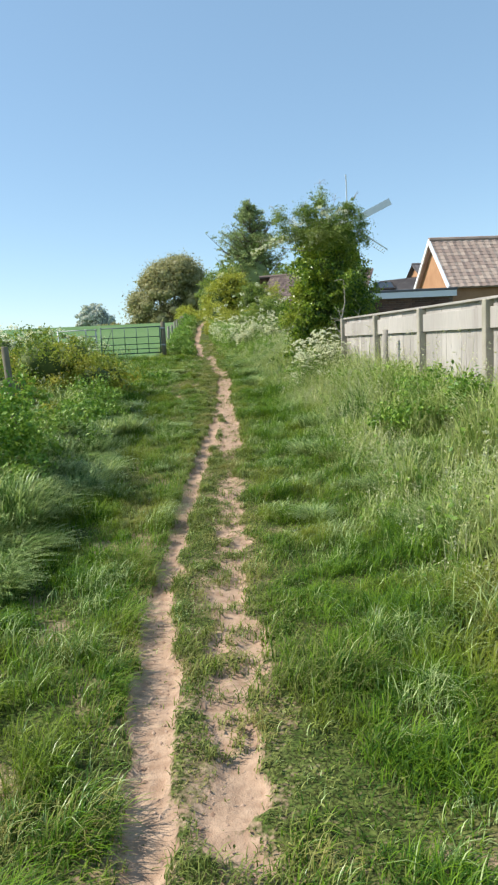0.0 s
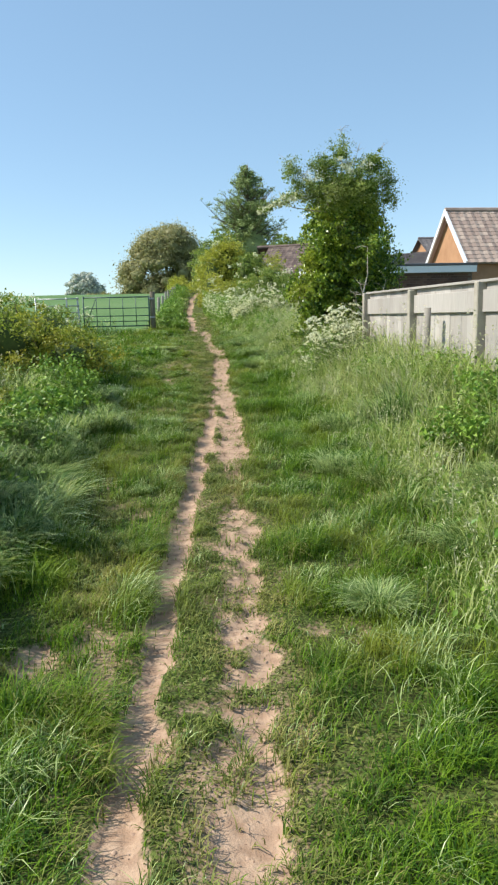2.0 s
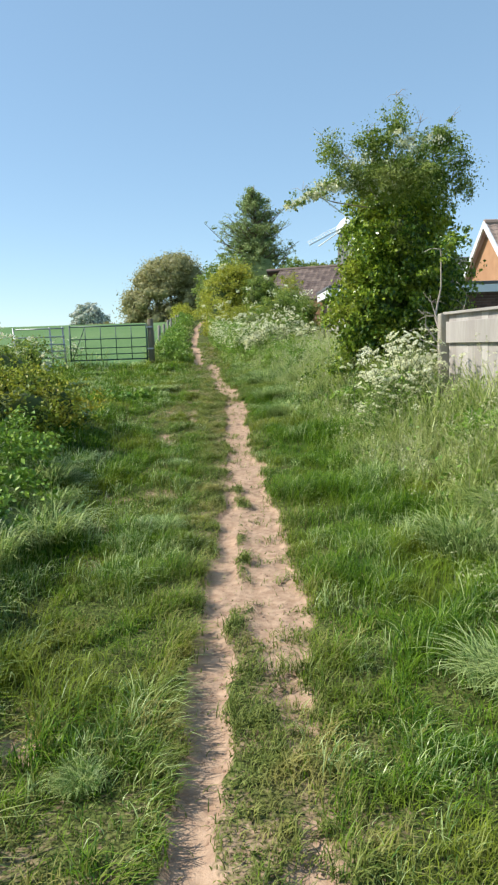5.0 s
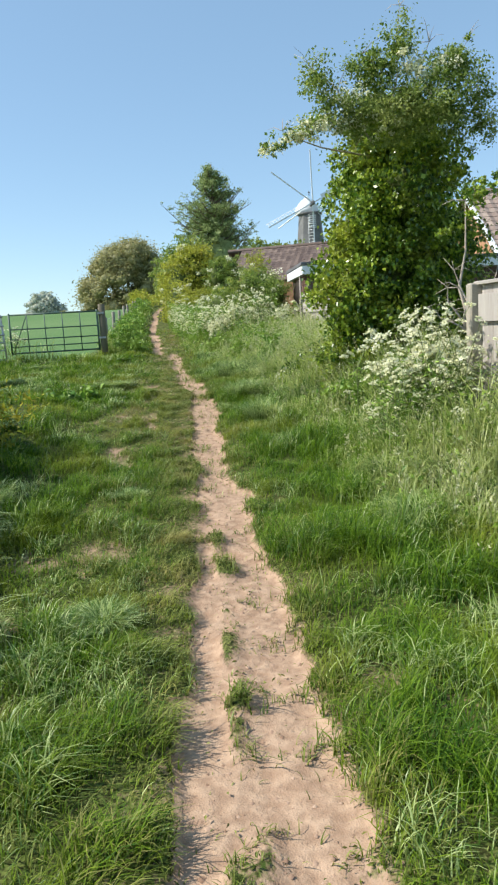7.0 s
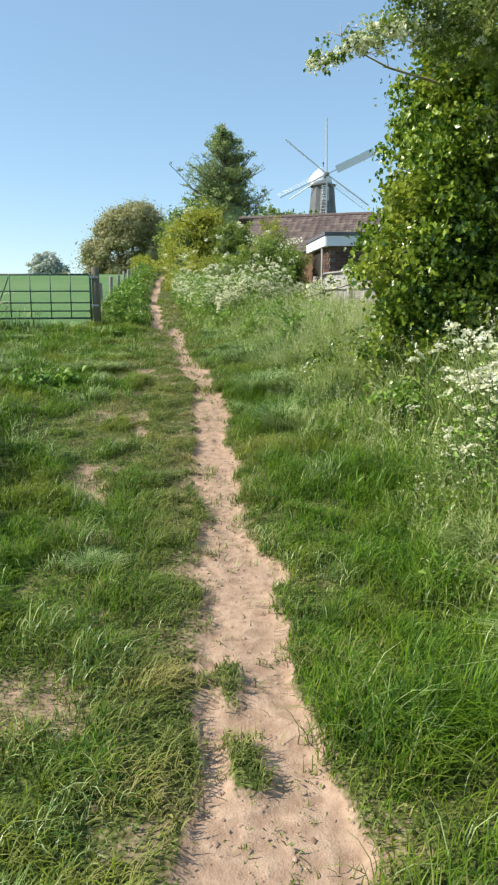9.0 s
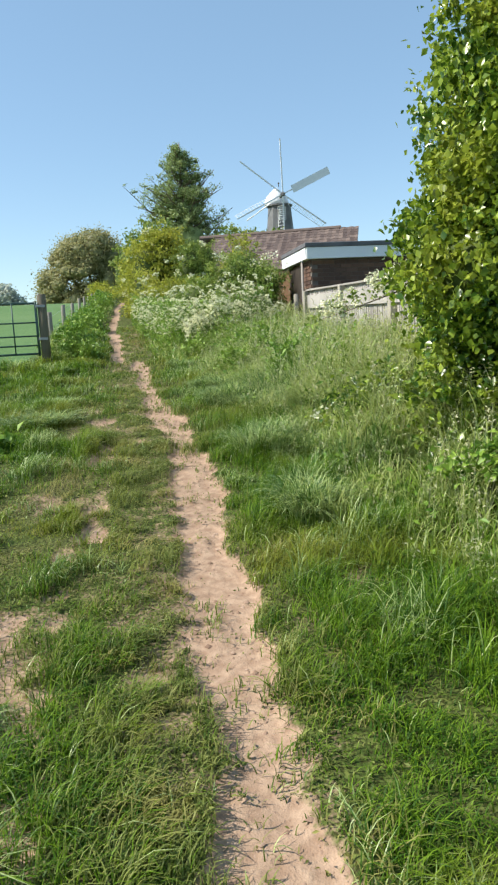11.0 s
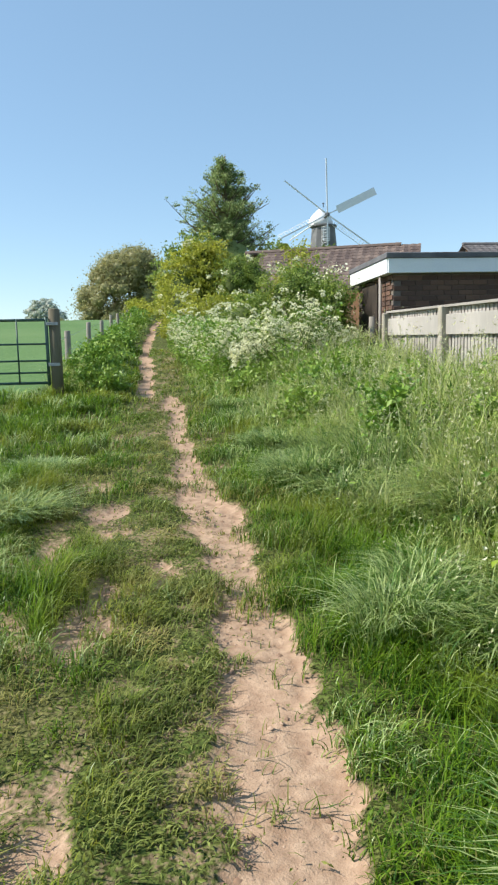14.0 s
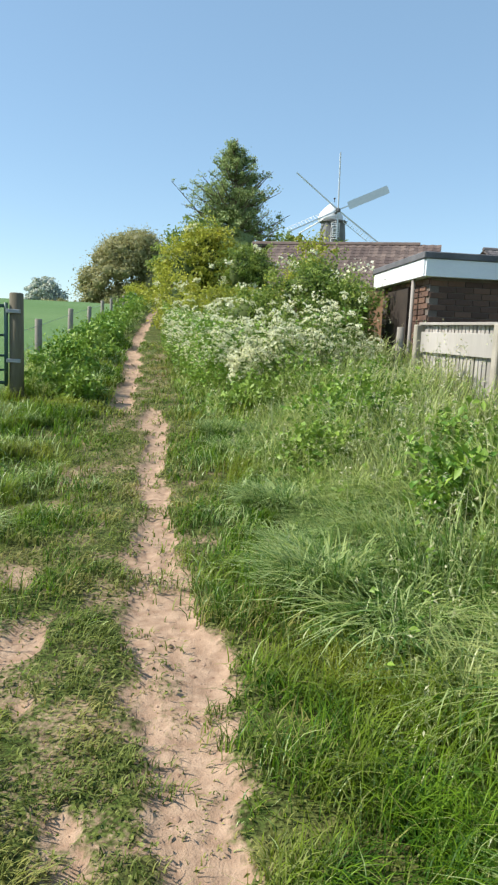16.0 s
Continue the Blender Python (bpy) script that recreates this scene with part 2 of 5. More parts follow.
def worn(x, y):
    """How bare the soil is, 0 to 1."""
    sl = strip(STRIP_L, x, y, 0.092, 0)
    wr = 0.145 + 0.05 * np.exp(-((y - 17.9) / 0.9) ** 2) + 0.015 * smooth(8, 12, y) - 0.03 * smooth(19, 22, y)
    fade = 0.7 + 0.2 * smooth(8.5, 9.5, y) - 0.2 * smooth(17.6, 20.0, y) * (1 - smooth(22.5, 23.2, y)) * vnoise(y * 0.7, y * 0, 4)
    sr = strip(STRIP_R, x, y, wr, 1) * fade
    sm = strip(STRIP_M, x, y, 0.23 - 0.1 * smooth(12.8, 13.8, y), 5) * (0.5 + 0.45 * smooth(0.35, 0.6, fbm(x + 9, y, 2.6, 7, 3)))
    sf = strip(STRIP_F, x, y, 0.16, 2)
    sw = strip(STRIP_W, x, y, 0.12, 3) * 0.5 * smooth(0.45, 0.65, fbm(x, y, 1.1, 6))
    p = 0
    for cx, cy, ax, ay in PATCHES:
        p = np.maximum(p, 1 - smooth(0.5, 1.4, np.sqrt(((x - cx) / ax) ** 2 + ((y - cy) / ay) ** 2)))
    base = np.maximum.reduce([sl, sr, sm, sf, sw, p * 0.72])
    n = 0.55 * fbm(x, y, 6.0, 5, 4) + 0.45 * fbm(x, y, 19.0, 2, 3)
    bare = np.clip(base * 1.5 - (1 - smooth(0.35, 0.67, n)) * 0.82, 0, 1)
    bare = np.maximum(bare, np.clip(sl * 1.5 - 0.35 - 0.5 * (1 - smooth(0.3, 0.5, n)), 0, 1))
    lane = np.exp(-((x + 0.1 + 0.25 * smooth(15, 25, y)) / 0.55) ** 2) * (1 - smooth(30, 40, y))
    thin = smooth(0.5, 0.75, fbm(x + 40, y, 5.0, 7, 3)) * smooth(0.5, 0.65, fbm(x + 40, y, 1.1, 8, 2)) * smooth(-1.6, -1.2, x) * (1 - smooth(0.7, 1.0, x))
    return np.clip(np.maximum.reduce([bare, np.maximum(lane * 0.34 * smooth(0.35, 0.6, n), thin * 0.42), 0.6 * np.exp(-((x + 0.8) / 0.22) ** 2) * smooth(11, 13, y) * (1 - smooth(22, 24, y)) * smooth(0.5, 0.68, fbm(x, y, 3.2, 9, 4))]), 0, 1)


def height(x, y, w=None):
    z = np.interp(y, GY, GZ)
    z = np.where(np.abs(y - 78) < 30, np.interp(y - 4, GY, GZ) * 0.25 + z * 0.5 + np.interp(y + 4, GY, GZ) * 0.25, z)
    z = z + 0.28 * smooth(1.0, 2.6, x) * (1 - smooth(28, 40, y)) + 0.12 * smooth(1.3, 2.4, -x) * (1 - smooth(17, 20, y))
    near = 1 - smooth(8, 20, np.abs(x))
    z = z + near * ((fbm(x, y, 0.7, 2) - 0.5) * 0.06 + (fbm(x, y, 4, 3) - 0.5) * 0.035)
    if w is not None:
        z = z - 0.04 * smooth(0.05, 0.8, w) + (fbm(x, y, 14, 8) - 0.5) * 0.015 * w
    return z


def hz(x, y):
    X, Y = np.array([float(x)]), np.array([float(y)])
    return float(height(X, Y, worn(X, Y))[0])


# ---- mesh helpers ----


def raw_mesh(name, verts, faces_flat, sizes, mats, smooth_shade=False, matidx=None):
    """A mesh from flat numpy arrays."""
    me = bpy.data.meshes.new(name)
    me.vertices.add(len(verts))
    me.vertices.foreach_set("co", np.ascontiguousarray(verts, dtype=np.float32).ravel())
    me.loops.add(len(faces_flat))
    me.loops.foreach_set("vertex_index", np.ascontiguousarray(faces_flat, dtype=np.int32))
    me.polygons.add(len(sizes))
    starts = np.concatenate([[0], np.cumsum(sizes)[:-1]]).astype(np.int32)
    me.polygons.foreach_set("loop_start", starts)
    if matidx is not None:
        me.polygons.foreach_set("material_index", np.ascontiguousarray(matidx, dtype=np.int32))
    for m in (mats if isinstance(mats, (list, tuple)) else [mats]):
        me.materials.append(m)
    me.update(calc_edges=True)
    if smooth_shade:
        me.polygons.foreach_set("use_smooth", np.ones(len(sizes), dtype=bool))
    return me


def thing(name, loc=(0, 0, 0), label="", category="", group="", kind="", rz=0.0):
    e = new(name)
    e.location, e.rotation_euler = loc, (0, 0, radians(rz))
    return tagged(e, label, category, group, kind)


def part(name, bm, material, parent=None, label="", smooth_shade=False, kind=""):
    me = bpy.data.meshes.new(name)
    bm.to_mesh(me)
    bm.free()
    me.materials.append(material)
    if smooth_shade:
        me.polygons.foreach_set("use_smooth", np.ones(len(me.polygons), dtype=bool))
    ob = new(name, me)
    ob.parent = parent
    return tagged(ob, label, kind=kind)


def on_mesh(name, me, parent=None, label="", kind="", loc=None, rot=None):
    ob = new(name, me)
    ob.parent = parent
    if loc is not None:
        ob.location = loc
    if rot is not None:
        ob.rotation_euler = rot
    return tagged(ob, label, kind=kind)


def box(bm, x0, x1, y0, y1, z0, z1, bevel=0.0, m=None):
    r = bmesh.ops.create_cube(bm, size=1.0, matrix=Matrix.Translation(((x0 + x1) / 2, (y0 + y1) / 2, (z0 + z1) / 2)) @ Matrix.Diagonal((x1 - x0, y1 - y0, z1 - z0, 1)))
    vs = r["verts"]
    if bevel:
        es = list({e for v in vs for e in v.link_edges})
        rb = bmesh.ops.bevel(bm, geom=es, offset=bevel, segments=1, affect="EDGES")
        vs = list({v for f in rb["faces"] for v in f.verts} | {v for v in vs if v.is_valid})
    if m is not None:
        bmesh.ops.transform(bm, matrix=m, verts=vs)
    return vs


def boxed(name, dims, material, parent, bevel=0.0, label="", m=None):
    bm = bmesh.new()
    box(bm, *dims, bevel=bevel, m=m)
    return part(name, bm, material, parent, label)


def tube_into(bm, pts, radii, seg=6):
    """A tapered tube along points."""
    rings = []
    for i, p in enumerate(pts):
        p = Vector(p)
        d = (Vector(pts[min(i + 1, len(pts) - 1)]) - Vector(pts[max(i - 1, 0)])).normalized()
        a = d.orthogonal().normalized() if abs(d.z) > 0.9 else d.cross(Vector((0, 0, 1))).normalized()
        b = d.cross(a)
        rings.append([bm.verts.new(p + (a * math.cos(2 * math.pi * k / seg) + b * math.sin(2 * math.pi * k / seg)) * radii[i]) for k in range(seg)])
    for r0, r1 in zip(rings, rings[1:]):
        for k in range(seg):
            bm.faces.new((r0[k], r0[(k + 1) % seg], r1[(k + 1) % seg], r1[k]))
    bm.faces.new(rings[-1])
    bm.faces.new(rings[0][::-1])


def blades(pos, h, w, az, bend, segs=2, twist=0.0, arch=0.0):
    """Vertices and faces of curved, tapering grass blades."""
    n = len(pos)
    dx, dy = np.cos(az), np.sin(az)
    sa = az + np.pi / 2 + twist
    sx, sy = np.cos(sa), np.sin(sa)
    rows = []
    for i in range(segs):
        t = i / segs
        ww = w * (1 - 0.55 * t) * 0.5
        px = pos[:, 0] + dx * bend * h * t ** 2
        py = pos[:, 1] + dy * bend * h * t ** 2
        pz = pos[:, 2] + h * (t * (1 + arch) - (0.35 * bend + 0.9 * arch) * t ** 3)
        rows.append(np.stack([px - sx * ww, py - sy * ww, pz], 1))
        rows.append(np.stack([px + sx * ww, py + sy * ww, pz], 1))
    rows.append(np.stack([pos[:, 0] + dx * bend * h, pos[:, 1] + dy * bend * h, pos[:, 2] + h * (1 + arch - 0.35 * bend - 0.9 * arch)], 1))
    V = np.stack(rows, 1)
    k = V.shape[1]
    one = []
    for i in range(segs - 1):
        one += [2 * i, 2 * i + 1, 2 * i + 3, 2 * i + 2]
    one += [2 * segs - 2, 2 * segs - 1, 2 * segs]
    F = (np.arange(n)[:, None] * k + np.array(one)[None, :]).ravel()
    S = np.tile([4] * (segs - 1) + [3], n)
    return V.reshape(-1, 3), F, S


def leaves(pos, size, tilt=1.0, droop=0.0, aspect=0.6, gen=None):
    """Folded leaves, four triangles' worth of shape in two faces, turned at random."""
    g = gen or rng
    n = len(pos)
    a = g.uniform(0, 2 * np.pi, n)
    el = g.normal(0, 0.6 * tilt, n) - droop
    d = np.stack([np.cos(a) * np.cos(el), np.sin(a) * np.cos(el), np.sin(el)], 1)
    r = g.normal(0, 1, (n, 3))
    r[:, 2] += 1.2
    s = np.cross(d, r)
    s /= np.linalg.norm(s, axis=1, keepdims=True) + 1e-9
    nn = np.cross(s, d)
    size = np.broadcast_to(size, (n,))[:, None]
    root, tip = pos - d * size * 0.5, pos + d * size * 0.5 - np.array([0, 0, 0.12]) * size
    mid = pos + nn * size * 0.12
    l, rr = mid - s * size * aspect * 0.5, mid + s * size * aspect * 0.5
    V2 = np.stack([root, l, tip, rr], 1).reshape(-1, 3)
    F2 = (np.arange(n)[:, None] * 4 + np.array([0, 1, 2, 0, 2, 3])[None, :]).ravel()
    return V2, F2, np.full(n * 2, 3)


def join(chunks):
    """Joins (V, F, S) chunks."""
    off, VV, FF, SS = 0, [], [], []
    for V, F, S in chunks:
        VV.append(V)
        FF.append(F + off)
        SS.append(S)
        off += len(V)
    return np.concatenate(VV), np.concatenate(FF), np.concatenate(SS)


def crown_points(blobs, n, clump=0.22, per=40, shell=0.55, gen=None):
    """Leaf places: clumps set through the outer part of a union of ellipsoids."""
    g = gen or rng
    vol = np.array([b[3] * b[4] + b[4] * b[5] + b[3] * b[5] for b in blobs])
    nc = max(8, n // per)
    which = g.choice(len(blobs), nc, p=vol / vol.sum())
    B = np.array(blobs)[which]
    d = g.normal(0, 1, (nc, 3))
    d /= np.linalg.norm(d, axis=1, keepdims=True)
    r = g.uniform(shell, 1.05, nc)[:, None]
    c = B[:, :3] + d * B[:, 3:6] * r
    idx = g.integers(0, nc, n)
    q = g.normal(0, 1, (n, 3))
    q *= (clump * g.uniform(0.3, 1.0, nc))[idx][:, None] * 0.6
    q[:, 2] *= 0.7
    return c[idx] + q


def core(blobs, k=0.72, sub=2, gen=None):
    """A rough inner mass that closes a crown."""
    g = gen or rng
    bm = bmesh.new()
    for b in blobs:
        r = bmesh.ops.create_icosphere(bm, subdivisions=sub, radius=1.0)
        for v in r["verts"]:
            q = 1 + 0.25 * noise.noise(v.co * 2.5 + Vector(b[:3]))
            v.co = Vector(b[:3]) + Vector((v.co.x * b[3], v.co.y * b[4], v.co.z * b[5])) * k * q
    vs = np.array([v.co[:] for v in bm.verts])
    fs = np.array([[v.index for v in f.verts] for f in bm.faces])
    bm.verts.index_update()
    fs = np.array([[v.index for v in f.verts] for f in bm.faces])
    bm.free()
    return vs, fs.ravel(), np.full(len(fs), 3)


def crown(name, parent, blobs, n, size, material, clump=0.22, per=40, shell=0.45, k=0.5, droop=0.2, aspect=0.6, label="", seed=1, with_core=True, core_mat="darkcore"):
    g = np.random.default_rng(seed)
    pts = crown_points(blobs, n, clump, per, shell, g)
    ch = [leaves(pts, size * g.uniform(0.6, 1.3, n), 1.0, droop, aspect, g)]
    # with darkcore, this mass paints self-shadow into the gaps between leaves
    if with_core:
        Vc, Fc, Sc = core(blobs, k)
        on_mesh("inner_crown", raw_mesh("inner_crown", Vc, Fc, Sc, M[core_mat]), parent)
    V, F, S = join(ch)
    return on_mesh(name, raw_mesh(name, V, F, S, material), parent, label)


def limbs(name, parent, base, tips, r0, material, seed=1, wob=0.12, fork=0, fork_len=0.4, label=""):
    g = random.Random(seed)
    bm = bmesh.new()
    base = Vector(base)
    for tip in tips:
        tip = Vector(tip)
        pts = [base]
        L = (tip - base).length
        for i in range(1, 6):
            t = i / 5
            p = base.lerp(tip, t) + Vector((g.uniform(-1, 1), g.uniform(-1, 1), g.uniform(-0.5, 0.5))) * wob * L * 0.25 * (1 if i < 5 else 0)
            pts.append(p)
        tube_into(bm, pts, [r0 * (1 - 0.85 * i / 5) for i in range(6)], 6)
        for f in range(fork):
            i = g.randint(2, 5)
            d = Vector((g.uniform(-1, 1), g.uniform(-1, 1), g.uniform(-0.2, 1))).normalized() * fork_len * g.uniform(0.5, 1.2)
            tube_into(bm, [pts[i], pts[i] + d * 0.5 + Vector((0, 0, 0.03)), pts[i] + d], [r0 * 0.25, r0 * 0.16, r0 * 0.06], 4)
    return part(name, bm, material, parent, label, smooth_shade=True)


# ---- the ground, one sheet ----
def axis(parts):
    out = []
    for a, b, n in parts:
        out += list(np.linspace(a, b, n, endpoint=False))
    return np.array(out)


gx = axis([(-1500, -200, 6), (-200, -30, 14), (-30, -6, 24), (-6, -1.6, 44), (-1.6, 1.2, 80), (1.2, 5, 38), (5, 30, 25), (30, 200, 12), (200, 1501, 6)])
gx = np.append(gx, 1500)
gy = axis([(-60, -4, 14), (-4, 1.5, 22), (1.5, 19, 350), (19, 30, 110), (30, 50, 60), (50, 95, 40), (95, 300, 20), (300, 2600, 12)])
gy = np.append(gy, 2600)
X, Y = np.meshgrid(gx, gy)
W = worn(X, Y)
Z = height(X, Y, W)
nx, ny = len(gx), len(gy)
V = np.stack([X.ravel(), Y.ravel(), Z.ravel()], 1)
i = (np.arange(ny - 1)[:, None] * nx + np.arange(nx - 1)[None, :]).ravel()
F = np.stack([i, i + 1, i + 1 + nx, i + nx], 1).ravel()
me = raw_mesh("ground", V, F, np.full(len(i), 4), [], True)
at = me.attributes.new("worn", "FLOAT", "POINT")
at.data.foreach_set("value", W.ravel().astype(np.float32))


def ground_material():
    m = bpy.data.materials.new("turf_and_soil")
    m.use_nodes = True
    nt = m.node_tree
    N, L = nt.nodes, nt.links
    b = N["Principled BSDF"]
    tc = N.new("ShaderNodeTexCoord")

    def tex(scale, detail=4):
        t = N.new("ShaderNodeTexNoise")
        t.inputs["Scale"].default_value, t.inputs["Detail"].default_value = scale, detail
        L.new(tc.outputs["Object"], t.inputs[0])
        return t.outputs[0]

    def rng_map(s, a, b_, c=0.0, d=1.0):
        r = N.new("ShaderNodeMapRange")
        for k, v in zip((1, 2, 3, 4), (a, b_, c, d)):
            r.inputs[k].default_value = v
        L.new(s, r.inputs[0])
        return r.outputs[0]

    def mixc(f, a, b_):
        x = N.new("ShaderNodeMix")
        x.data_type = "RGBA"
        L.new(f, x.inputs[0])
        for k, v in ((6, a), (7, b_)):
            if isinstance(v, tuple):
                x.inputs[k].default_value = (*v, 1)
            else:
                L.new(v, x.inputs[k])
        return x.outputs[2]

    a = N.new("ShaderNodeAttribute")
    a.attribute_name = "worn"
    fine, mid, big = tex(160, 3), tex(18), tex(1.6)
    soil = mixc(rng_map(mid, 0.35, 0.65), (0.32, 0.21, 0.14), (0.46, 0.322, 0.222))
    soil = mixc(rng_map(fine, 0.55, 0.75, 0, 0.5), soil, (0.25, 0.165, 0.105))
    turf = mixc(rng_map(mid, 0.35, 0.65), (0.05, 0.085, 0.015), (0.15, 0.18, 0.045))
    turf = mixc(rng_map(big, 0.5, 0.7, 0, 0.6), turf, (0.22, 0.18, 0.08))
    turf = mixc(rng_map(tex(75, 4), 0.42, 0.6), turf, (0.035, 0.04, 0.01))
    sep = N.new("ShaderNodeSeparateXYZ")
    L.new(tc.outputs["Object"], sep.inputs[0])
    # crop field beyond the wire fence
    crop = mixc(rng_map(tex(9), 0.35, 0.65), (0.085, 0.165, 0.055), (0.125, 0.215, 0.075))
    crop = mixc(rng_map(tex(0.08), 0.4, 0.65, 0, 0.6), crop, (0.16, 0.24, 0.1))
    edge = rng_map(sep.outputs[0], -2.4, -2.1, 1, 0)
    far = rng_map(sep.outputs[1], 24.9, 25.3)
    mul = N.new("ShaderNodeMath")
    mul.operation = "MULTIPLY"
    L.new(edge, mul.inputs[0])
    L.new(far, mul.inputs[1])
    turf = mixc(mul.outputs[0], turf, crop)
    ragged = N.new("ShaderNodeMath")
    ragged.operation = "MULTIPLY_ADD"
    L.new(tex(55, 4), ragged.inputs[0])
    ragged.inputs[1].default_value = 0.9
    L.new(a.outputs["Fac"], ragged.inputs[2])
    col = mixc(rng_map(ragged.outputs[0], 0.62, 0.95), turf, soil)
    L.new(col, b.inputs["Base Color"])
    b.inputs["Roughness"].default_value = 0.95
    b.inputs["Specular IOR Level"].default_value = 0.15
    bp = N.new("ShaderNodeBump")
    bp.inputs["Strength"].default_value, bp.inputs["Distance"].default_value = 0.6, 0.02
    L.new(mid, bp.inputs["Height"])
    b2 = N.new("ShaderNodeBump")
    b2.inputs["Strength"].default_value, b2.inputs["Distance"].default_value = 0.7, 0.004
    L.new(fine, b2.inputs["Height"])
    L.new(bp.outputs[0], b2.inputs["Normal"])
    L.new(b2.outputs[0], b.inputs["Normal"])
    return m


me.materials.append(ground_material())
tagged(new("ground", me), "sloping turf with a worn sandy footpath and a green crop field", kind="structure")


# ---- grass ----
def scatter(x0, x1, y0, y1, n, seed):
    g = np.random.default_rng(seed)
    return g.uniform(x0, x1, n), g.uniform(y0, y1, n), g


def near_dist(x, y):
    return np.maximum.reduce([np.full_like(x, 2.2), np.abs(x) / 0.36, y - 15.8])


def tall_zone(x, y):
    """How far into the long grass of the verges a place lies."""
    right = np.interp(y, [0, 4, 7, 14, 16, 18, 22, 25, 27, 40, 75], [1.15, 1.15, 1.2, 1.1, 0.75, 0.6, 0.45, 0.25, 0.1, -0.3, -0.5])
    left = np.interp(y, [0, 5, 9, 11, 13, 14.5, 16, 17, 24.7, 25.1, 26, 32, 75], [-1.45, -1.4, -1.35, -1.35, -1.6, -2.0, -3.3, -4.5, -4.5, -1.2, -1.1, -1.35, -1.75])
    wob = (fbm(x, y, 0.9, 1) - 0.5) * 0.5
    return np.maximum(x - right, left - x) + wob


def in_field(x, y):
    return (x < np.interp(y, [0, 17, 24.9, 25, 75], [-2.6, -5.0, -5.0, -2.05, -2.9])) & (y > 0)


def short_grass():
    x, y, g = scatter(-4.4, 2.4, 1.6, 34, 1_900_000, 11)
    d = near_dist(x, y)
    w_ = worn(x, y)
    tz = tall_zone(x, y)
    tuft = fbm(x, y, 5.5, 9, 3)
    dens = 5200 * (2.2 / d) ** 1.25 * (1 - 0.985 * smooth(0.25, 0.85, w_)) * (0.35 + 1.2 * smooth(0.3, 0.7, tuft)) * (1 - 0.7 * smooth(0.0, 0.5, tz))
    dens = dens * (1 - in_field(x, y))
    area = 6.8 * 32.4
    keep = g.random(len(x)) < dens * area / len(x)
    x, y, d, w_, tz, tuft = x[keep], y[keep], d[keep], w_[keep], tz[keep], tuft[keep]
    n = len(x)
    lane = np.exp(-((x + 0.1 + 0.25 * smooth(15, 25, y)) / 0.42) ** 2)
    lane2 = np.exp(-((x + 0.78) / 0.26) ** 2) * smooth(10, 12.5, y) * (1 - smooth(23, 25, y)) * smooth(0.3, 0.6, fbm(x, y, 1.6, 3))
    lane3 = np.exp(-((x + 0.9) / 0.24) ** 2) * (1 - smooth(9, 11, y)) * smooth(0.42, 0.62, fbm(x, y, 1.5, 3))
    lane = np.maximum.reduce([lane, 0.9 * lane2, 0.9 * lane3])
    lip = np.exp(-((x - np.interp(y, [p[0] for p in STRIP_L], [p[1] for p in STRIP_L]) + 0.17) / 0.07) ** 2) * (y < 20)
    clod = smooth(0.35, 0.7, fbm(x, y, 1.7, 1, 2))
    big = smooth(0.5, 0.72, fbm(x + 13, y, 2.3, 5, 3))
    h = (0.03 + 0.07 * smooth(0.35, 0.75, tuft) + 0.045 * clod + 0.09 * big + 0.035 * lip + 0.05 * smooth(-0.5, 0.2, tz)) * (1 - 0.6 * lane) * g.uniform(0.6, 1.35, n) * (1 - 0.4 * w_)
    wd = 0.0046 * (d / 2.2) ** 0.62 * g.uniform(0.7, 1.3, n)
    az = g.normal(0.2, 1.5, n)
    pos = np.stack([x, y, height(x, y, worn(x, y)) - 0.004], 1)
    az = np.where(lip > 0.5, g.normal(0, 0.7, n), az)
    dry = (lane * 0.9 + 0.25 * smooth(0.55, 0.75, fbm(x, y, 0.8, 10))) > g.random(n)
    silver = ~dry & (0.55 * smooth(0.56, 0.72, fbm(x + 5, y, 3.1, 8, 3)) + 0.03 > g.random(n))
    for name, sel, m in (("grass", ~dry & ~silver, M["short"]), ("blue_grass", silver, M["tussock"]), ("worn_grass", dry, M["mid"])):
        V, F, S = blades(pos[sel], h[sel] * (1.15 if name == "blue_grass" else 1), wd[sel], az[sel], g.uniform(0.3, 1.5, sel.sum()), 3, arch=0.15)
        tagged(new(name, raw_mesh(name, V, F, S, m)), "short trodden meadow grass beside the path", kind="stuff")
    return n


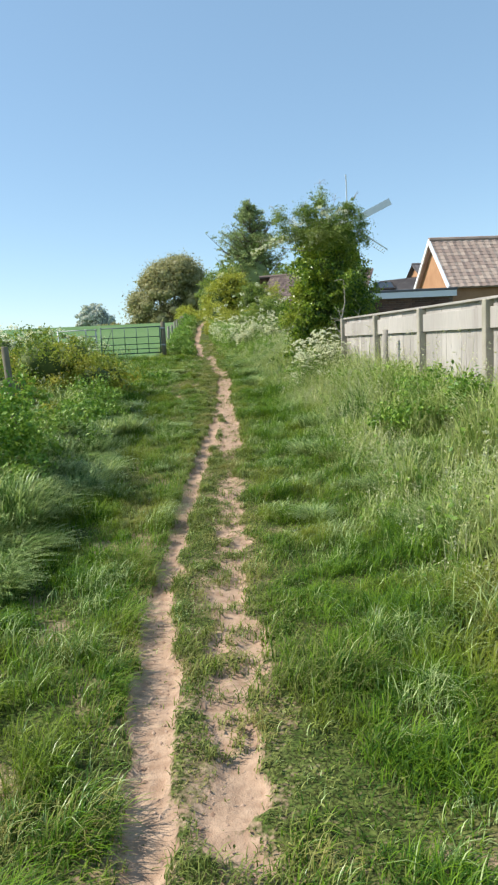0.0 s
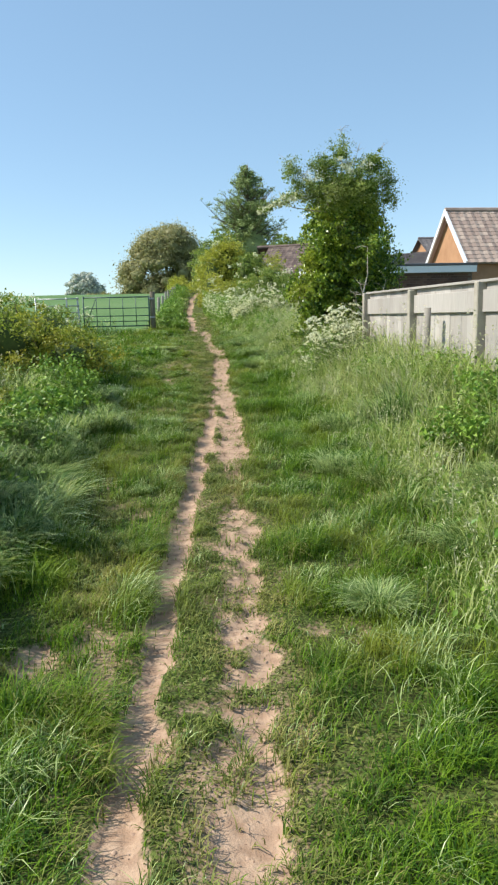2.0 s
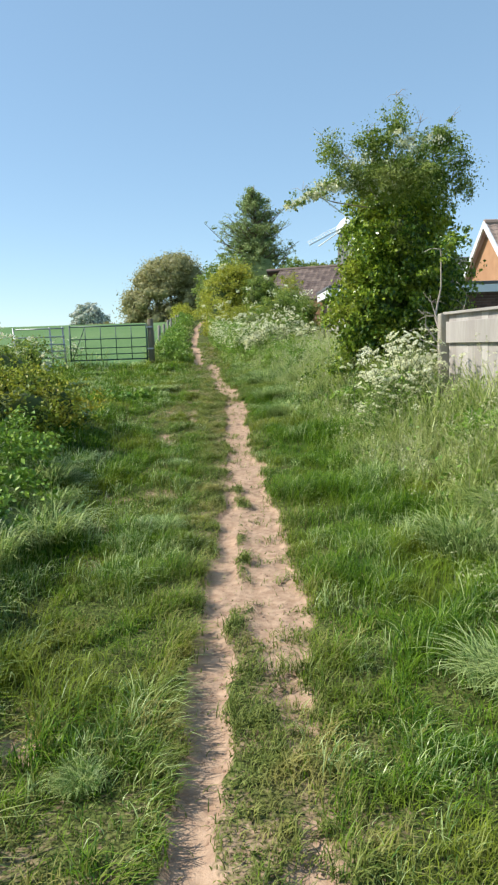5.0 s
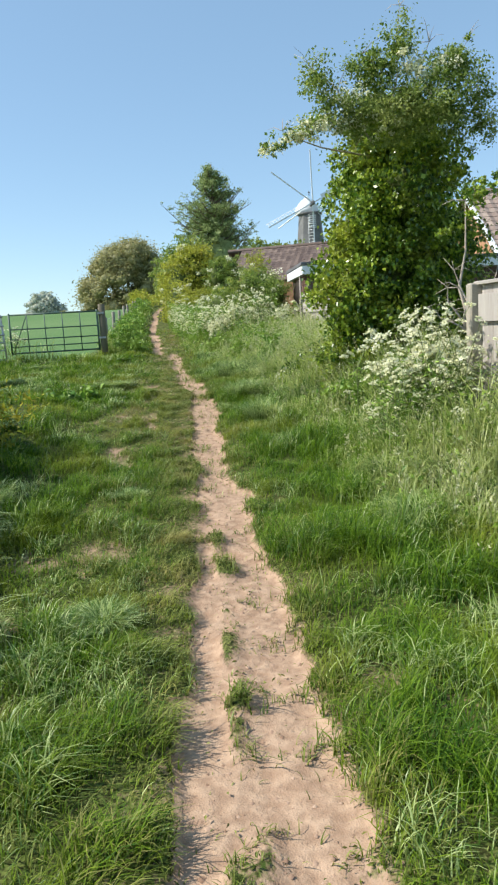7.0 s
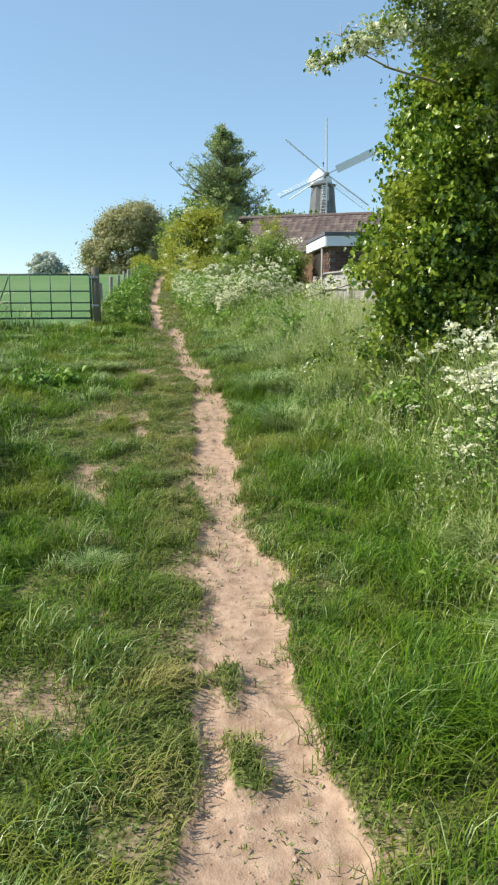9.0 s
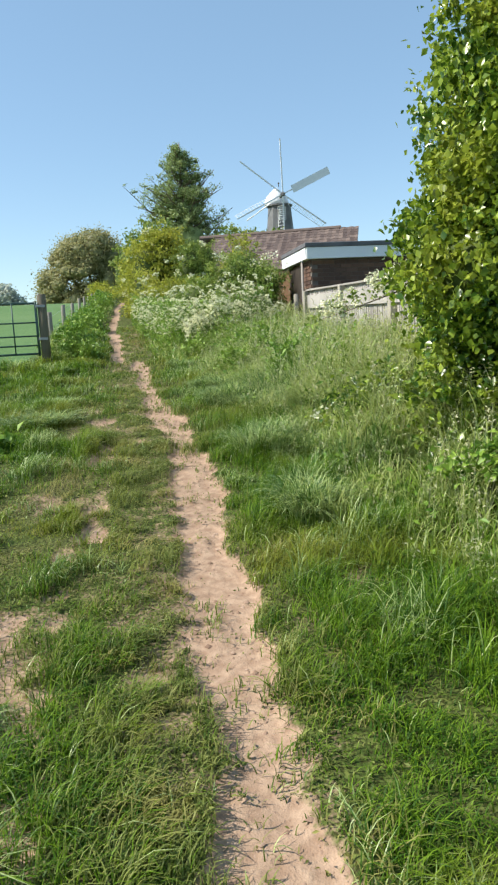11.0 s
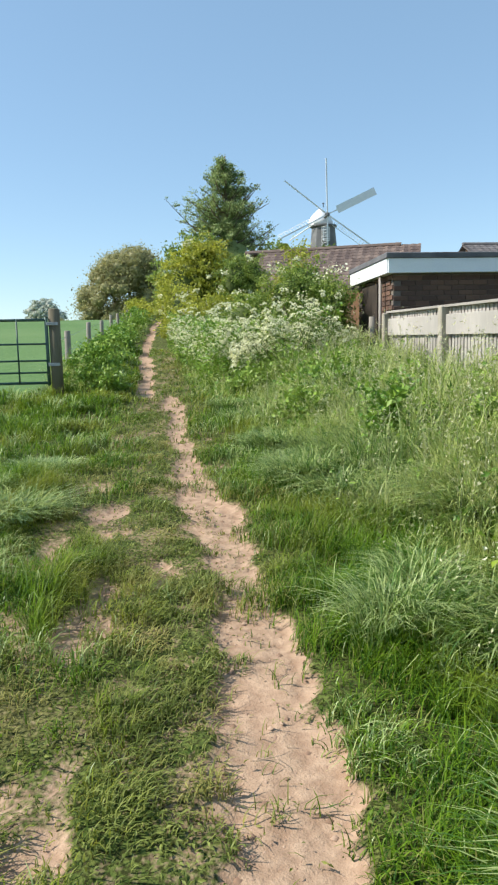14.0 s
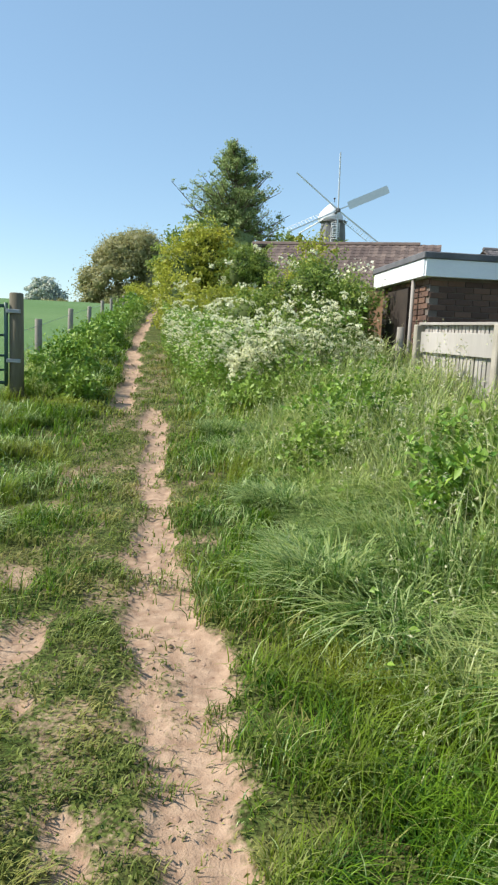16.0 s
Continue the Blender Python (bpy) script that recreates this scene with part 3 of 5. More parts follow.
def long_grass():
    x, y, g = scatter(-6.5, 4.2, 1.6, 70, 1_300_000, 12)
    tz = tall_zone(x, y)
    d = np.maximum(near_dist(x, y), 3.0)
    clump = fbm(x, y, 2.6, 4, 3)
    dens = 2100 * (3.0 / d) ** 1.15 * smooth(-0.1, 0.35, tz) * (0.25 + 1.4 * smooth(0.35, 0.7, clump)) * (1 - in_field(x, y)) * (1 - smooth(3.3, 3.8, x))
    keep = g.random(len(x)) < dens * 10.7 * 68.4 / len(x)
    x, y, d, tz, clump = x[keep], y[keep], d[keep], tz[keep], clump[keep]
    n = len(x)
    rise = smooth(-0.1, 1.3, tz)
    h = (0.12 + 0.34 * rise * (0.3 + 1.25 * smooth(0.32, 0.68, clump))) * g.uniform(0.6, 1.25, n) * (1 + 0.25 * smooth(1.2, 2.0, x) * (y < 15))
    wd = 0.0066 * (d / 3.0) ** 0.6 * g.uniform(0.6, 1.3, n)
    pos = np.stack([x, y, height(x, y) - 0.01], 1)
    blue = fbm(x, y, 1.1, 6) > 0.63
    for name, sel, m in (("long_grass", ~blue, M["tall"]), ("blue_long_grass", blue, M["tussock"])):
        V, F, S = blades(pos[sel], h[sel], wd[sel], g.uniform(0, 6.28, n)[sel], g.uniform(0.3, 1.1, n)[sel], 4, arch=0.3)
        tagged(new(name, raw_mesh(name, V, F, S, m)), "long unmown grass of the verges", kind="stuff")
    # flowering stalks
    k = g.random(n) < 0.02 + 0.05 * smooth(0.9, 1.6, x) * (y < 24)
    V, F, S = blades(pos[k], h[k] * 1.2 + 0.05, wd[k] * 0.6, g.uniform(0, 6.3, k.sum()), g.uniform(0.05, 0.4, k.sum()), 3)
    tops = pos[k] + np.stack([np.zeros(k.sum()), np.zeros(k.sum()), (h[k] * 1.2 + 0.05) * 0.92], 1)
    tagged(new("dry_stalks", raw_mesh("dry_stalks", V, F, S, M["straw"])), "pale seeding grass stalks", kind="stuff")
    m = int(k.sum())
    lean = np.repeat(tops, 5, 0) + np.stack([g.normal(0, 0.012, m * 5), g.normal(0, 0.012, m * 5), g.uniform(-0.07, 0.03, m * 5)], 1)
    V, F, S = leaves(lean, np.repeat(0.022 * (d[k] / 3) ** 0.35, 5), 0.8, 0.3, 0.4, g)
    tagged(new("seed_heads", raw_mesh("seed_heads", V, F, S, M["straw"])), "pale feathery seed heads over the long grass", kind="stuff")
    # broad weeds low among the grass
    k = (g.random(n) < 0.22) & (clump > 0.45)
    p = pos[k] + np.stack([np.zeros(k.sum()), np.zeros(k.sum()), h[k] * g.uniform(0.1, 0.8, k.sum())], 1)
    V, F, S = leaves(p, np.clip(0.05 * (d[k] / 3) ** 0.4, 0.04, 0.1), 0.7, 0.1, 0.6, g)
    tagged(new("weeds", raw_mesh("weeds", V, F, S, M["weed"])), "nettles and broad weeds among the grass", kind="stuff")


short_grass()
long_grass()


def low_leaves():
    """Clover, plantain and trodden rosettes among the turf."""
    x, y, g = scatter(-1.9, 1.3, 1.6, 24, 260_000, 13)
    d = near_dist(x, y)
    w_ = worn(x, y)
    lane = np.exp(-((x + 0.1 + 0.25 * smooth(15, 25, y)) / 0.45) ** 2)
    patch = smooth(0.45, 0.7, fbm(x, y, 6.0, 11, 2))
    dens = 2600 * (2.2 / d) ** 1.3 * (0.15 + patch) * (0.35 + 0.9 * lane) * (1 - 0.96 * smooth(0.3, 0.8, w_))
    k = g.random(len(x)) < dens * 3.2 * 22.4 / len(x)
    x, y, d, w_, lane = x[k], y[k], d[k], w_[k], lane[k]
    n = len(x)
    p = np.stack([x, y, height(x, y, w_) + g.uniform(0.004, 0.035, n)], 1)
    V, F, S = leaves(p, 0.017 * (d / 2.2) ** 0.5 * g.uniform(0.6, 1.5, n), 0.5, -0.1, 0.4, g)
    tagged(new("low_leaves", raw_mesh("low_leaves", V, F, S, M["mid"])), "small trodden leaves and rosettes in the turf", kind="stuff")


def clods():
    """Crumbs of dry soil on the bare strips."""
    x, y, g = scatter(-0.8, 0.5, 1.6, 22, 60_000, 14)
    w_ = worn(x, y)
    k = (w_ > 0.45) & (g.random(len(x)) < 0.35 * (0.4 + fbm(x, y, 5, 2)))
    x, y, w_ = x[k], y[k], w_[k]
    n = len(x)
    r = 0.0035 * g.uniform(0.5, 1, n) + 0.012 * g.random(n) ** 6
    base = np.array([[1, 0, 0], [0, 1, 0], [-1, 0, 0], [0, -1, 0], [0, 0, 0.8]]) * 1.0
    V = base[None] * r[:, None, None] * g.uniform(0.6, 1.3, (n, 5, 1)) + np.stack([x, y, height(x, y, w_)], 1)[:, None, :]
    F = (np.arange(n)[:, None] * 5 + np.array([0, 1, 4, 1, 2, 4, 2, 3, 4, 3, 0, 4])[None]).ravel()
    tagged(new("soil_crumbs", raw_mesh("soil_crumbs", V.reshape(-1, 3), F, np.full(n * 4, 3), M["clod"])), "crumbs of dry soil and grit", kind="stuff")


low_leaves()
clods()


def tussock(seed, r=0.3, h=0.37, n=1500):
    """An arching clump of coarse grass at the origin."""
    g = np.random.default_rng(seed)
    t = thing("grass_tussock", (0, 0, 0), "arching blue-green grass tussock in the verge beside the footpath", "plant", "grass tussocks")
    for k in range(5):
        ox, oy = g.normal(0, r * 0.3, 2)
        m = n // 5
        a, rr = g.uniform(0, 2 * np.pi, m), np.sqrt(g.random(m)) * r * 0.45
        pos = np.stack([ox + np.cos(a) * rr, oy + np.sin(a) * rr, np.full(m, -0.03)], 1)
        V, F, S = blades(pos, h * g.uniform(0.75, 1.1) * g.uniform(0.45, 1.15, m), g.uniform(0.005, 0.0085, m), a + g.normal(0, 0.6, m), g.uniform(0.25, 1.0, m), 5, arch=0.4)
        on_mesh("tuft", raw_mesh("tuft", V, F, S, M["tussock" if k != 3 else "tall"]), t)
    return t


TUSSOCKS = [(0.72, 15.7, 0.95, 0.68), (0.9, 17.45, 0.85, 0.62), (0.8, 17.2, 0.9, 0.7), (0.75, 19.5, 1.2, 0.85), (1.2, 19.9, 1.3, 1.0), (1.0, 20.6, 1.1, 0.9), (0.5, 23.4, 1.2, 0.65), (0.75, 22.6, 1.0, 0.7), (0.75, 20.9, 1.0, 0.7), (1.5, 20.4, 1.2, 0.9),
            (1.3, 12.0, 1.0, 0.7), (-1.1, 24.1, 0.9, 0.5), (1.25, 8.3, 1.1, 0.7), (-0.62, 10.9, 0.55, 0.4), (1.6, 18.2, 1.3, 0.95), (-0.62, 6.6, 0.35, 0.32), (-0.6, 13.0, 0.5, 0.4), (-0.68, 7.9, 0.35, 0.3), (0.75, 5.6, 0.6, 0.45)]
g = random.Random(77)
for _ in range(46):
    y = g.uniform(4.0, 12.8)
    TUSSOCKS.append((g.uniform(-2.3, -1.45) - 0.1 * (y > 9), y, g.uniform(0.7, 1.2), g.uniform(0.5, 0.95)))
for _ in range(26):
    TUSSOCKS.append((g.uniform(-2.6, -1.6), g.uniform(4.6, 9.5), g.uniform(0.9, 1.3), g.uniform(1.0, 1.4)))
for _ in range(54):
    y = g.uniform(4.5, 24)
    lo = float(np.interp(y, [4, 14, 18, 24], [1.35, 1.3, 1.0, 0.7]))
    TUSSOCKS.append((lo + g.random() * 1.1, y, g.uniform(0.7, 1.2), g.uniform(0.5, 0.8)))
for _ in range(16):
    TUSSOCKS.append((g.uniform(-3.2, -1.2), g.uniform(15.5, 24), g.uniform(0.6, 1.1), g.uniform(0.3, 0.5)))
tussock_kinds = [tussock(k) for k in (1, 2, 3, 4, 5)]
for k, (x, y, sw_, sh_) in enumerate(TUSSOCKS):
    m = Matrix.Translation((x, y, hz(x, y))) @ Matrix.Rotation(k * 2.4, 4, "Z") @ Matrix.Diagonal((sw_, sw_, sh_, 1))
    if k < 5:
        tussock_kinds[k].matrix_basis = m
    else:
        copy_thing(tussock_kinds[k % 5], m)


# ---- timber fences ----
def garden_fence(name, posts, top, slat, gap, label, seed, lean_board=False):
    """Posts with bays of a broad top board, upright slats and a bottom board."""
    g = random.Random(seed)
    f = thing(name, (0, 0, 0), label, "fence")
    for (x0, y0), (x1, y1) in zip(posts, posts[1:]):
        ang = math.atan2(y1 - y0, x1 - x0)
        L = math.hypot(x1 - x0, y1 - y0)
        za, zb = top(y0), top(y1)
        zg = (hz(x0, y0) + hz(x1, y1)) / 2
        shear = Matrix.Identity(4)
        shear[2][0] = (zb - za) / L
        m = Matrix.Translation((x0, y0, 0)) @ Matrix.Rotation(ang, 4, "Z") @ shear
        # local x along the fence; boards face the path
        out = -1 if -math.sin(ang) * 1 > 0 else 1

        def yy(a, b):
            a, b = a * out, b * out
            return min(a, b), max(a, b)
        boxed("top_board", (0.06, L - 0.06, *yy(0.01, 0.04), za - 0.34, za - 0.10), M["pale"], f, 0.004, m=m)
        boxed("bottom_board", (0.06, L - 0.06, *yy(0.0, 0.03), zg - 0.1, zg + 0.14), M["pale"], f, 0.004, m=m)
        boxed("capping", (0.0, L, *yy(-0.05, 0.05), za - 0.02, za + 0.012), M["pale"], f, 0.004, m=m)
        x = 0.06
        while x < L - 0.07:
            w = min(slat * g.uniform(0.92, 1.08), L - 0.06 - x)
            o = g.uniform(-0.003, 0.003)
            boxed("slat", (x, x + w, *yy(-0.022 + o, -0.002 + o), zg + 0.02, za - 0.022), M["pale"], f, 0, m=m)
            x += w + gap
        boxed("back_rail", (0.06, L - 0.06, *yy(-0.07, -0.025), za - 0.3, za - 0.22), M["palepost"], f, 0.003, m=m)
        boxed("back_sheet", (0.05, L - 0.05, *yy(-0.024, -0.023), zg - 0.05, za - 0.03), M["palepost"], f, 0, m=m)
    for k, (x, y) in enumerate(posts):
        zt = top(y)
        m = Matrix.Translation((x, y, 0)) @ Matrix.Rotation(g.uniform(-0.015, 0.015), 4, "X")
        bm = bmesh.new()
        box(bm, -0.055, 0.055, -0.055, 0.055, hz(x, y) - 0.25, zt - 0.005 + g.uniform(-0.02, 0.02), 0.012, m=Matrix.Translation((x - 0.04, y, 0)))
        part("post", bm, M["palepost"], f)


garden_fence("garden_fence", [(3.2, 5.6), (3.12, 7.9), (2.94, 9.9), (2.73, 11.8), (2.52, 13.7)], lambda y: 1.98 + 0.012 * (y - 8), 0.145, 0.002,
             "bleached timber garden fence with broad top board above long grass", 3)
garden_fence("slatted_fence", [(3.0, 16.8), (3.2, 18.75), (3.2, 20.7), (3.1, 22.7), (2.99, 24.65)], lambda y: 2.54 + 0.02 * (y - 24.65), 0.062, 0.022,
             "bleached slatted timber fence on the bank below the garage", 4)


def stub_post(x, y, z0, z1, lx, ly, label):
    t = thing("stub_post", (x, y, z0), label, "post")
    bm = bmesh.new()
    tube_into(bm, [(0, 0, -0.2), (lx * 0.5, ly * 0.5, (z1 - z0) * 0.5), (lx, ly, z1 - z0)], [0.055, 0.052, 0.045], 8)
    part("stump", bm, M["post"], t, smooth_shade=True)


stub_post(2.6, 10.9, hz(2.6, 10.9), 1.74, 0.02, -0.02, "short rounded timber stub post leaning beside the garden fence")
stub_post(2.35, 17.6, hz(2.35, 17.6), 1.75, 0.02, 0.0, "short weathered stub post below the slatted fence")
stub_post(2.86, 25.1, hz(2.86, 25.0), 2.5, 0.0, 0.0, "round weathered post by the garage corner")


# ---- field fence, gate and posts ----
def round_post(name, x, y, top, r, material, label, group="", lean=(0, 0)):
    z = hz(x, y)
    t = thing(name, (x, y, z), label, "post", group)
    bm = bmesh.new()
    H = top - z
    tube_into(bm, [(0, 0, -0.3), (lean[0] * 0.5, lean[1] * 0.5, H * 0.5), (lean[0], lean[1], H - 0.012), (lean[0], lean[1], H)], [r, r * 0.98, r * 0.95, r * 0.8], 14)
    part("shaft", bm, M[material], t, smooth_shade=True)
    return t


gp = round_post("gate_post", -1.88, 24.95, 2.68, 0.085, "gatepost", "stout dark weathered round gate post at the field gate")
hurdle = thing("metal_hurdle", (-4.14, 24.7, hz(-4.14, 24.7)), "grey galvanised metal hurdle standing against the end of the gate", "hurdle")
for zz in (0.08, 0.3, 0.48, 0.66, 0.86, 1.08):
    bm = bmesh.new()
    tube_into(bm, [(0, 0, zz), (-1.3, 0.05, zz)], [0.017, 0.017], 8)
    part("rail", bm, M["steel"], hurdle, smooth_shade=True)
for xx in (0.0, -0.34, -1.3):
    bm = bmesh.new()
    tube_into(bm, [(xx - 0.06, 0.02, 1.12), (xx, 0.02, -0.1)], [0.022, 0.022], 8)
    part("upright", bm, M["steel"], hurdle, smooth_shade=True)
for z in (0.42, 1.0):
    boxed("hinge_band", (-0.1, 0.06, -0.1, 0.1, z, z + 0.045), M["steel"], gp, 0.004, "dark metal hinge band")


def field_gate():
    x0, x1, y = -4.05, -1.99, 24.9
    zb, zt = 1.62, 2.52
    t = thing("field_gate", (x1, y, zb), "closed green tubular steel gate in front of crops", "gate")
    L = x1 - x0

    def rod(name, a, b, r=0.018, seg=8):
        bm = bmesh.new()
        tube_into(bm, [a, b], [r, r], seg)
        part(name, bm, M["gate"], t, smooth_shade=True)
    H = zt - zb
    for z in (0, 0.15, 0.32, 0.56, H):
        rod("rail", (-L, 0, z), (0, 0, z), 0.02 if z in (0, H) else 0.014)
    rod("end_stile", (0, 0, -0.04), (0, 0, H + 0.04), 0.024)
    rod("end_stile", (-L, 0, -0.04), (-L, 0, H + 0.04), 0.022)
    for k in range(1, 5):
        rod("upright", (-L * k / 5, -0.02, 0), (-L * k / 5, -0.02, H), 0.012)
    rod("brace", (-L * 0.98, 0.02, 0.02), (-L * 0.8, 0.02, H), 0.012)


field_gate()
fx = lambda y: float(np.interp(y, [7, 14, 20, 25, 33, 50, 75], [-2.12, -3.3, -4.2, -1.95, -2.15, -2.45, -2.85]))
for k, y in enumerate([26.9, 30.6, 34.3, 38.2, 42, 45.8, 49.6, 53.5, 57.5, 61.5, 65.5, 69.5]):
    x = fx(y)
    round_post("fence_post", x, y, hz(x, y) + 0.85 + 0.04 * math.sin(k * 2.3), 0.055, "post", "round grey wire-fence post at the edge of the crops", "wire fence posts", (0.02 * math.sin(k), 0.01))
for x, y, h, lx in ((-2.1, 7.3, 1.42, -0.08),):
    round_post("fence_post", x, y, hz(x, y) + h, 0.038, "gatepost", "leaning dark fence post among brambles", "old fence posts", (lx, 0.02))
wire = thing("wire_fence", (0, 0, 0), "rusty strand wires strung along the field edge", "fence")
for z in (0.25, 0.5, 0.75):
    bm = bmesh.new()
    ys = [25.0, 26.9, 30.6, 34.3, 38.2, 42, 45.8, 49.6, 53.5, 57.5]
    tube_into(bm, [(fx(y), y, hz(fx(y), y) + z) for y in ys], [0.003] * len(ys), 4)
    part("strand", bm, M["steel"], wire)


# ---- buildings ----
def tile_mesh(name, w, l, t, material):
    bm = bmesh.new()
    n = 4
    top = [bm.verts.new((w * k / n - w / 2, 0, t * (0.6 + 0.4 * math.cos(2 * math.pi * k / n)) + 0.012)) for k in range(n + 1)]
    up = [bm.verts.new((v.co.x, l, v.co.z - 0.012)) for v in top]
    bt = [bm.verts.new((v.co.x, 0, v.co.z - 0.022)) for v in top]
    for k in range(n):
        bm.faces.new((top[k], top[k + 1], up[k + 1], up[k]))
        bm.faces.new((bt[k], bt[k + 1], top[k + 1], top[k]))
    me = bpy.data.meshes.new(name)
    bm.to_mesh(me)
    bm.free()
    me.materials.append(material)
    return me


def tiled_slope(roof, eave_l, eave_r, ridge_l, material, tw=0.33, tl=0.33):
    """Tiles over a slope, each an object on one mesh, plus a board under them."""
    a, b, c = Vector(eave_l), Vector(eave_r), Vector(ridge_l)
    ux = (b - a).normalized()
    up = (c - a)
    up = up - ux * up.dot(ux)
    H = up.length
    up.normalize()
    nz = ux.cross(up)
    nx_, ny_ = round((b - a).length / tw), round(H / tl)
    tw, tl = (b - a).length / nx_, H / ny_
    me = tile_mesh("tile", tw, tl * 1.08, 0.03, material)
    R = Matrix((ux, up, nz)).transposed().to_4x4()
    bm = bmesh.new()
    box(bm, 0, (b - a).length, 0, H, -0.06, -0.002)
    bmesh.ops.transform(bm, matrix=Matrix.Translation(a) @ R, verts=bm.verts)
    part("roof_deck", bm, material, roof)
    for r in range(ny_):
        for k in range(nx_):
            o = new("tile", me)
            o.parent = roof
            o.matrix_local = Matrix.Translation(a + ux * (k + 0.5) * tw + up * r * tl) @ R


def gable_house(name, near, far, length, zground, zeave, zpeak, wall_mat, tile_mat, label, along, barge=True, tl=0.3, over=0.25):
    """A house whose gable wall runs from near to far; the ridge goes off along the vector along."""
    h = thing(name, (0, 0, 0), label, "house")
    n, f = Vector((*near, 0)), Vector((*far, 0))
    a = Vector((*along, 0)).normalized() * length
    mid = (n + f) / 2
    bm = bmesh.new()
    P = [n, f, f + a, n + a]
    lo = [bm.verts.new((p.x, p.y, zground)) for p in P]
    hi = [bm.verts.new((p.x, p.y, zeave)) for p in P]
    pk = [bm.verts.new((q.x, q.y, zpeak - 0.1)) for q in (mid, mid + a)]
    for k in range(4):
        vs = [lo[k], lo[(k + 1) % 4], hi[(k + 1) % 4], hi[k]]
        if k == 0:
            vs = [lo[0], lo[1], hi[1], pk[0], hi[0]]
        if k == 2:
            vs = [lo[2], lo[3], hi[3], pk[1], hi[2]]
        bm.faces.new(vs)
    bmesh.ops.recalc_face_normals(bm, faces=bm.faces)
    part("wall", bm, wall_mat, h)
    roof = new("roof")
    roof.parent = h
    u = a.normalized()
    out = (n - f).normalized()
    half = (n - f).length / 2
    drop = (zpeak - zeave) / half * over
    e0 = n + out * over - u * over
    e1 = e0 + u * (length + over)
    r0 = mid - u * over
    tiled_slope(roof, (e0.x, e0.y, zeave - drop), (e1.x, e1.y, zeave - drop), (r0.x, r0.y, zpeak), tile_mat, 0.3, tl)
    # far slope as plain deck
    bm = bmesh.new()
    g0 = f - out * over - u * over
    g1 = g0 + u * (length + over)
    r1 = mid + u * length
    q = [bm.verts.new(v) for v in ((g0.x, g0.y, zeave - drop), (g1.x, g1.y, zeave - drop), (r1.x, r1.y, zpeak), (r0.x, r0.y, zpeak))]
    bm.faces.new(q)
    bmesh.ops.solidify(bm, geom=bm.faces[:], thickness=0.05)
    part("rear_slope", bm, tile_mat, roof)
    bm = bmesh.new()
    tube_into(bm, [(r0.x, r0.y, zpeak + 0.01), (r1.x, r1.y, zpeak + 0.01)], [0.1, 0.1], 8)
    part("ridge_tiles", bm, tile_mat, roof)
    if barge:
        for e, nm in ((e0, "bargeboard"), (g0, "bargeboard")):
            bm = bmesh.new()
            A, B = Vector((e.x, e.y, zeave - drop)), Vector((r0.x, r0.y, zpeak))
            o = -u * 0.03
            up, dn = Vector((0, 0, 0.06)), Vector((0, 0, -0.16))
            vs = [bm.verts.new(v) for v in (A + up + o, B + up + o, B + dn + o, A + dn + o)]
            vs2 = [bm.verts.new(v.co + u * 0.06) for v in vs]
            bm.faces.new(vs)
            bm.faces.new(vs2[::-1])
            for k in range(4):
                bm.faces.new((vs[k], vs[(k + 1) % 4], vs2[(k + 1) % 4], vs2[k]))
            bmesh.ops.recalc_face_normals(bm, faces=bm.faces)
            part(nm, bm, M["fascia"], h, "white painted bargeboard")
    return h


gable_house("gabled_house", (9.05, 26.75), (8.8, 30.4), 7.0, 1.2, 3.75, 5.6, M["orange"], M["tilepink"],
            "orange-brown brick house with white bargeboards and buff tiles behind the garage", (1, 0.06), over=0.2, tl=0.21)
gable_house("low_house", (2.3, 39.75), (3.3, 46.5), 6.1, 1.6, 4.1, 5.9, M["orange"], M["tile"],
            "house with weathered brown tiled roof behind the hedge", (6.1, -2.3), barge=False, over=0.03)
gable_house("grey_roofed_house", (12.9, 41.2), (12.9, 49.0), 9.0, 1.2, 4.6, 6.5, M["orange"], M["tilegrey"],
            "house with grey tiled roof beyond the gabled house", (1, 0.0), barge=False)
sky_w = thing("skylight", (9.55, 39.2, 4.6), "white-framed skylight window in a low grey roof", "window")
boxed("skylight_frame", (-0.55, 0.55, -0.02, 0.9, -0.05, 0.03), M["darkdoor"], sky_w, 0.01)
boxed("pane", (-0.45, 0.45, 0.06, 0.82, 0.032, 0.045), M["glass"], sky_w)
sky_w.rotation_euler = (radians(28), 0, 0)
low = thing("garden_annexe", (0, 0, 0), "low annexe with a shallow grey tiled roof beside the houses", "house")
boxed("wall", (8.4, 12.6, 39.1, 42.4, 1.5, 4.2), M["orange"], low)
bm = bmesh.new()
q = [bm.verts.new(v) for v in ((8.2, 38.8, 4.3), (12.8, 38.8, 4.3), (12.4, 41.0, 5.4), (9.6, 41.0, 5.2))]
bm.faces.new(q)
bmesh.ops.solidify(bm, geom=bm.faces[:], thickness=0.06)
part("roof", bm, M["tilegrey"], low)

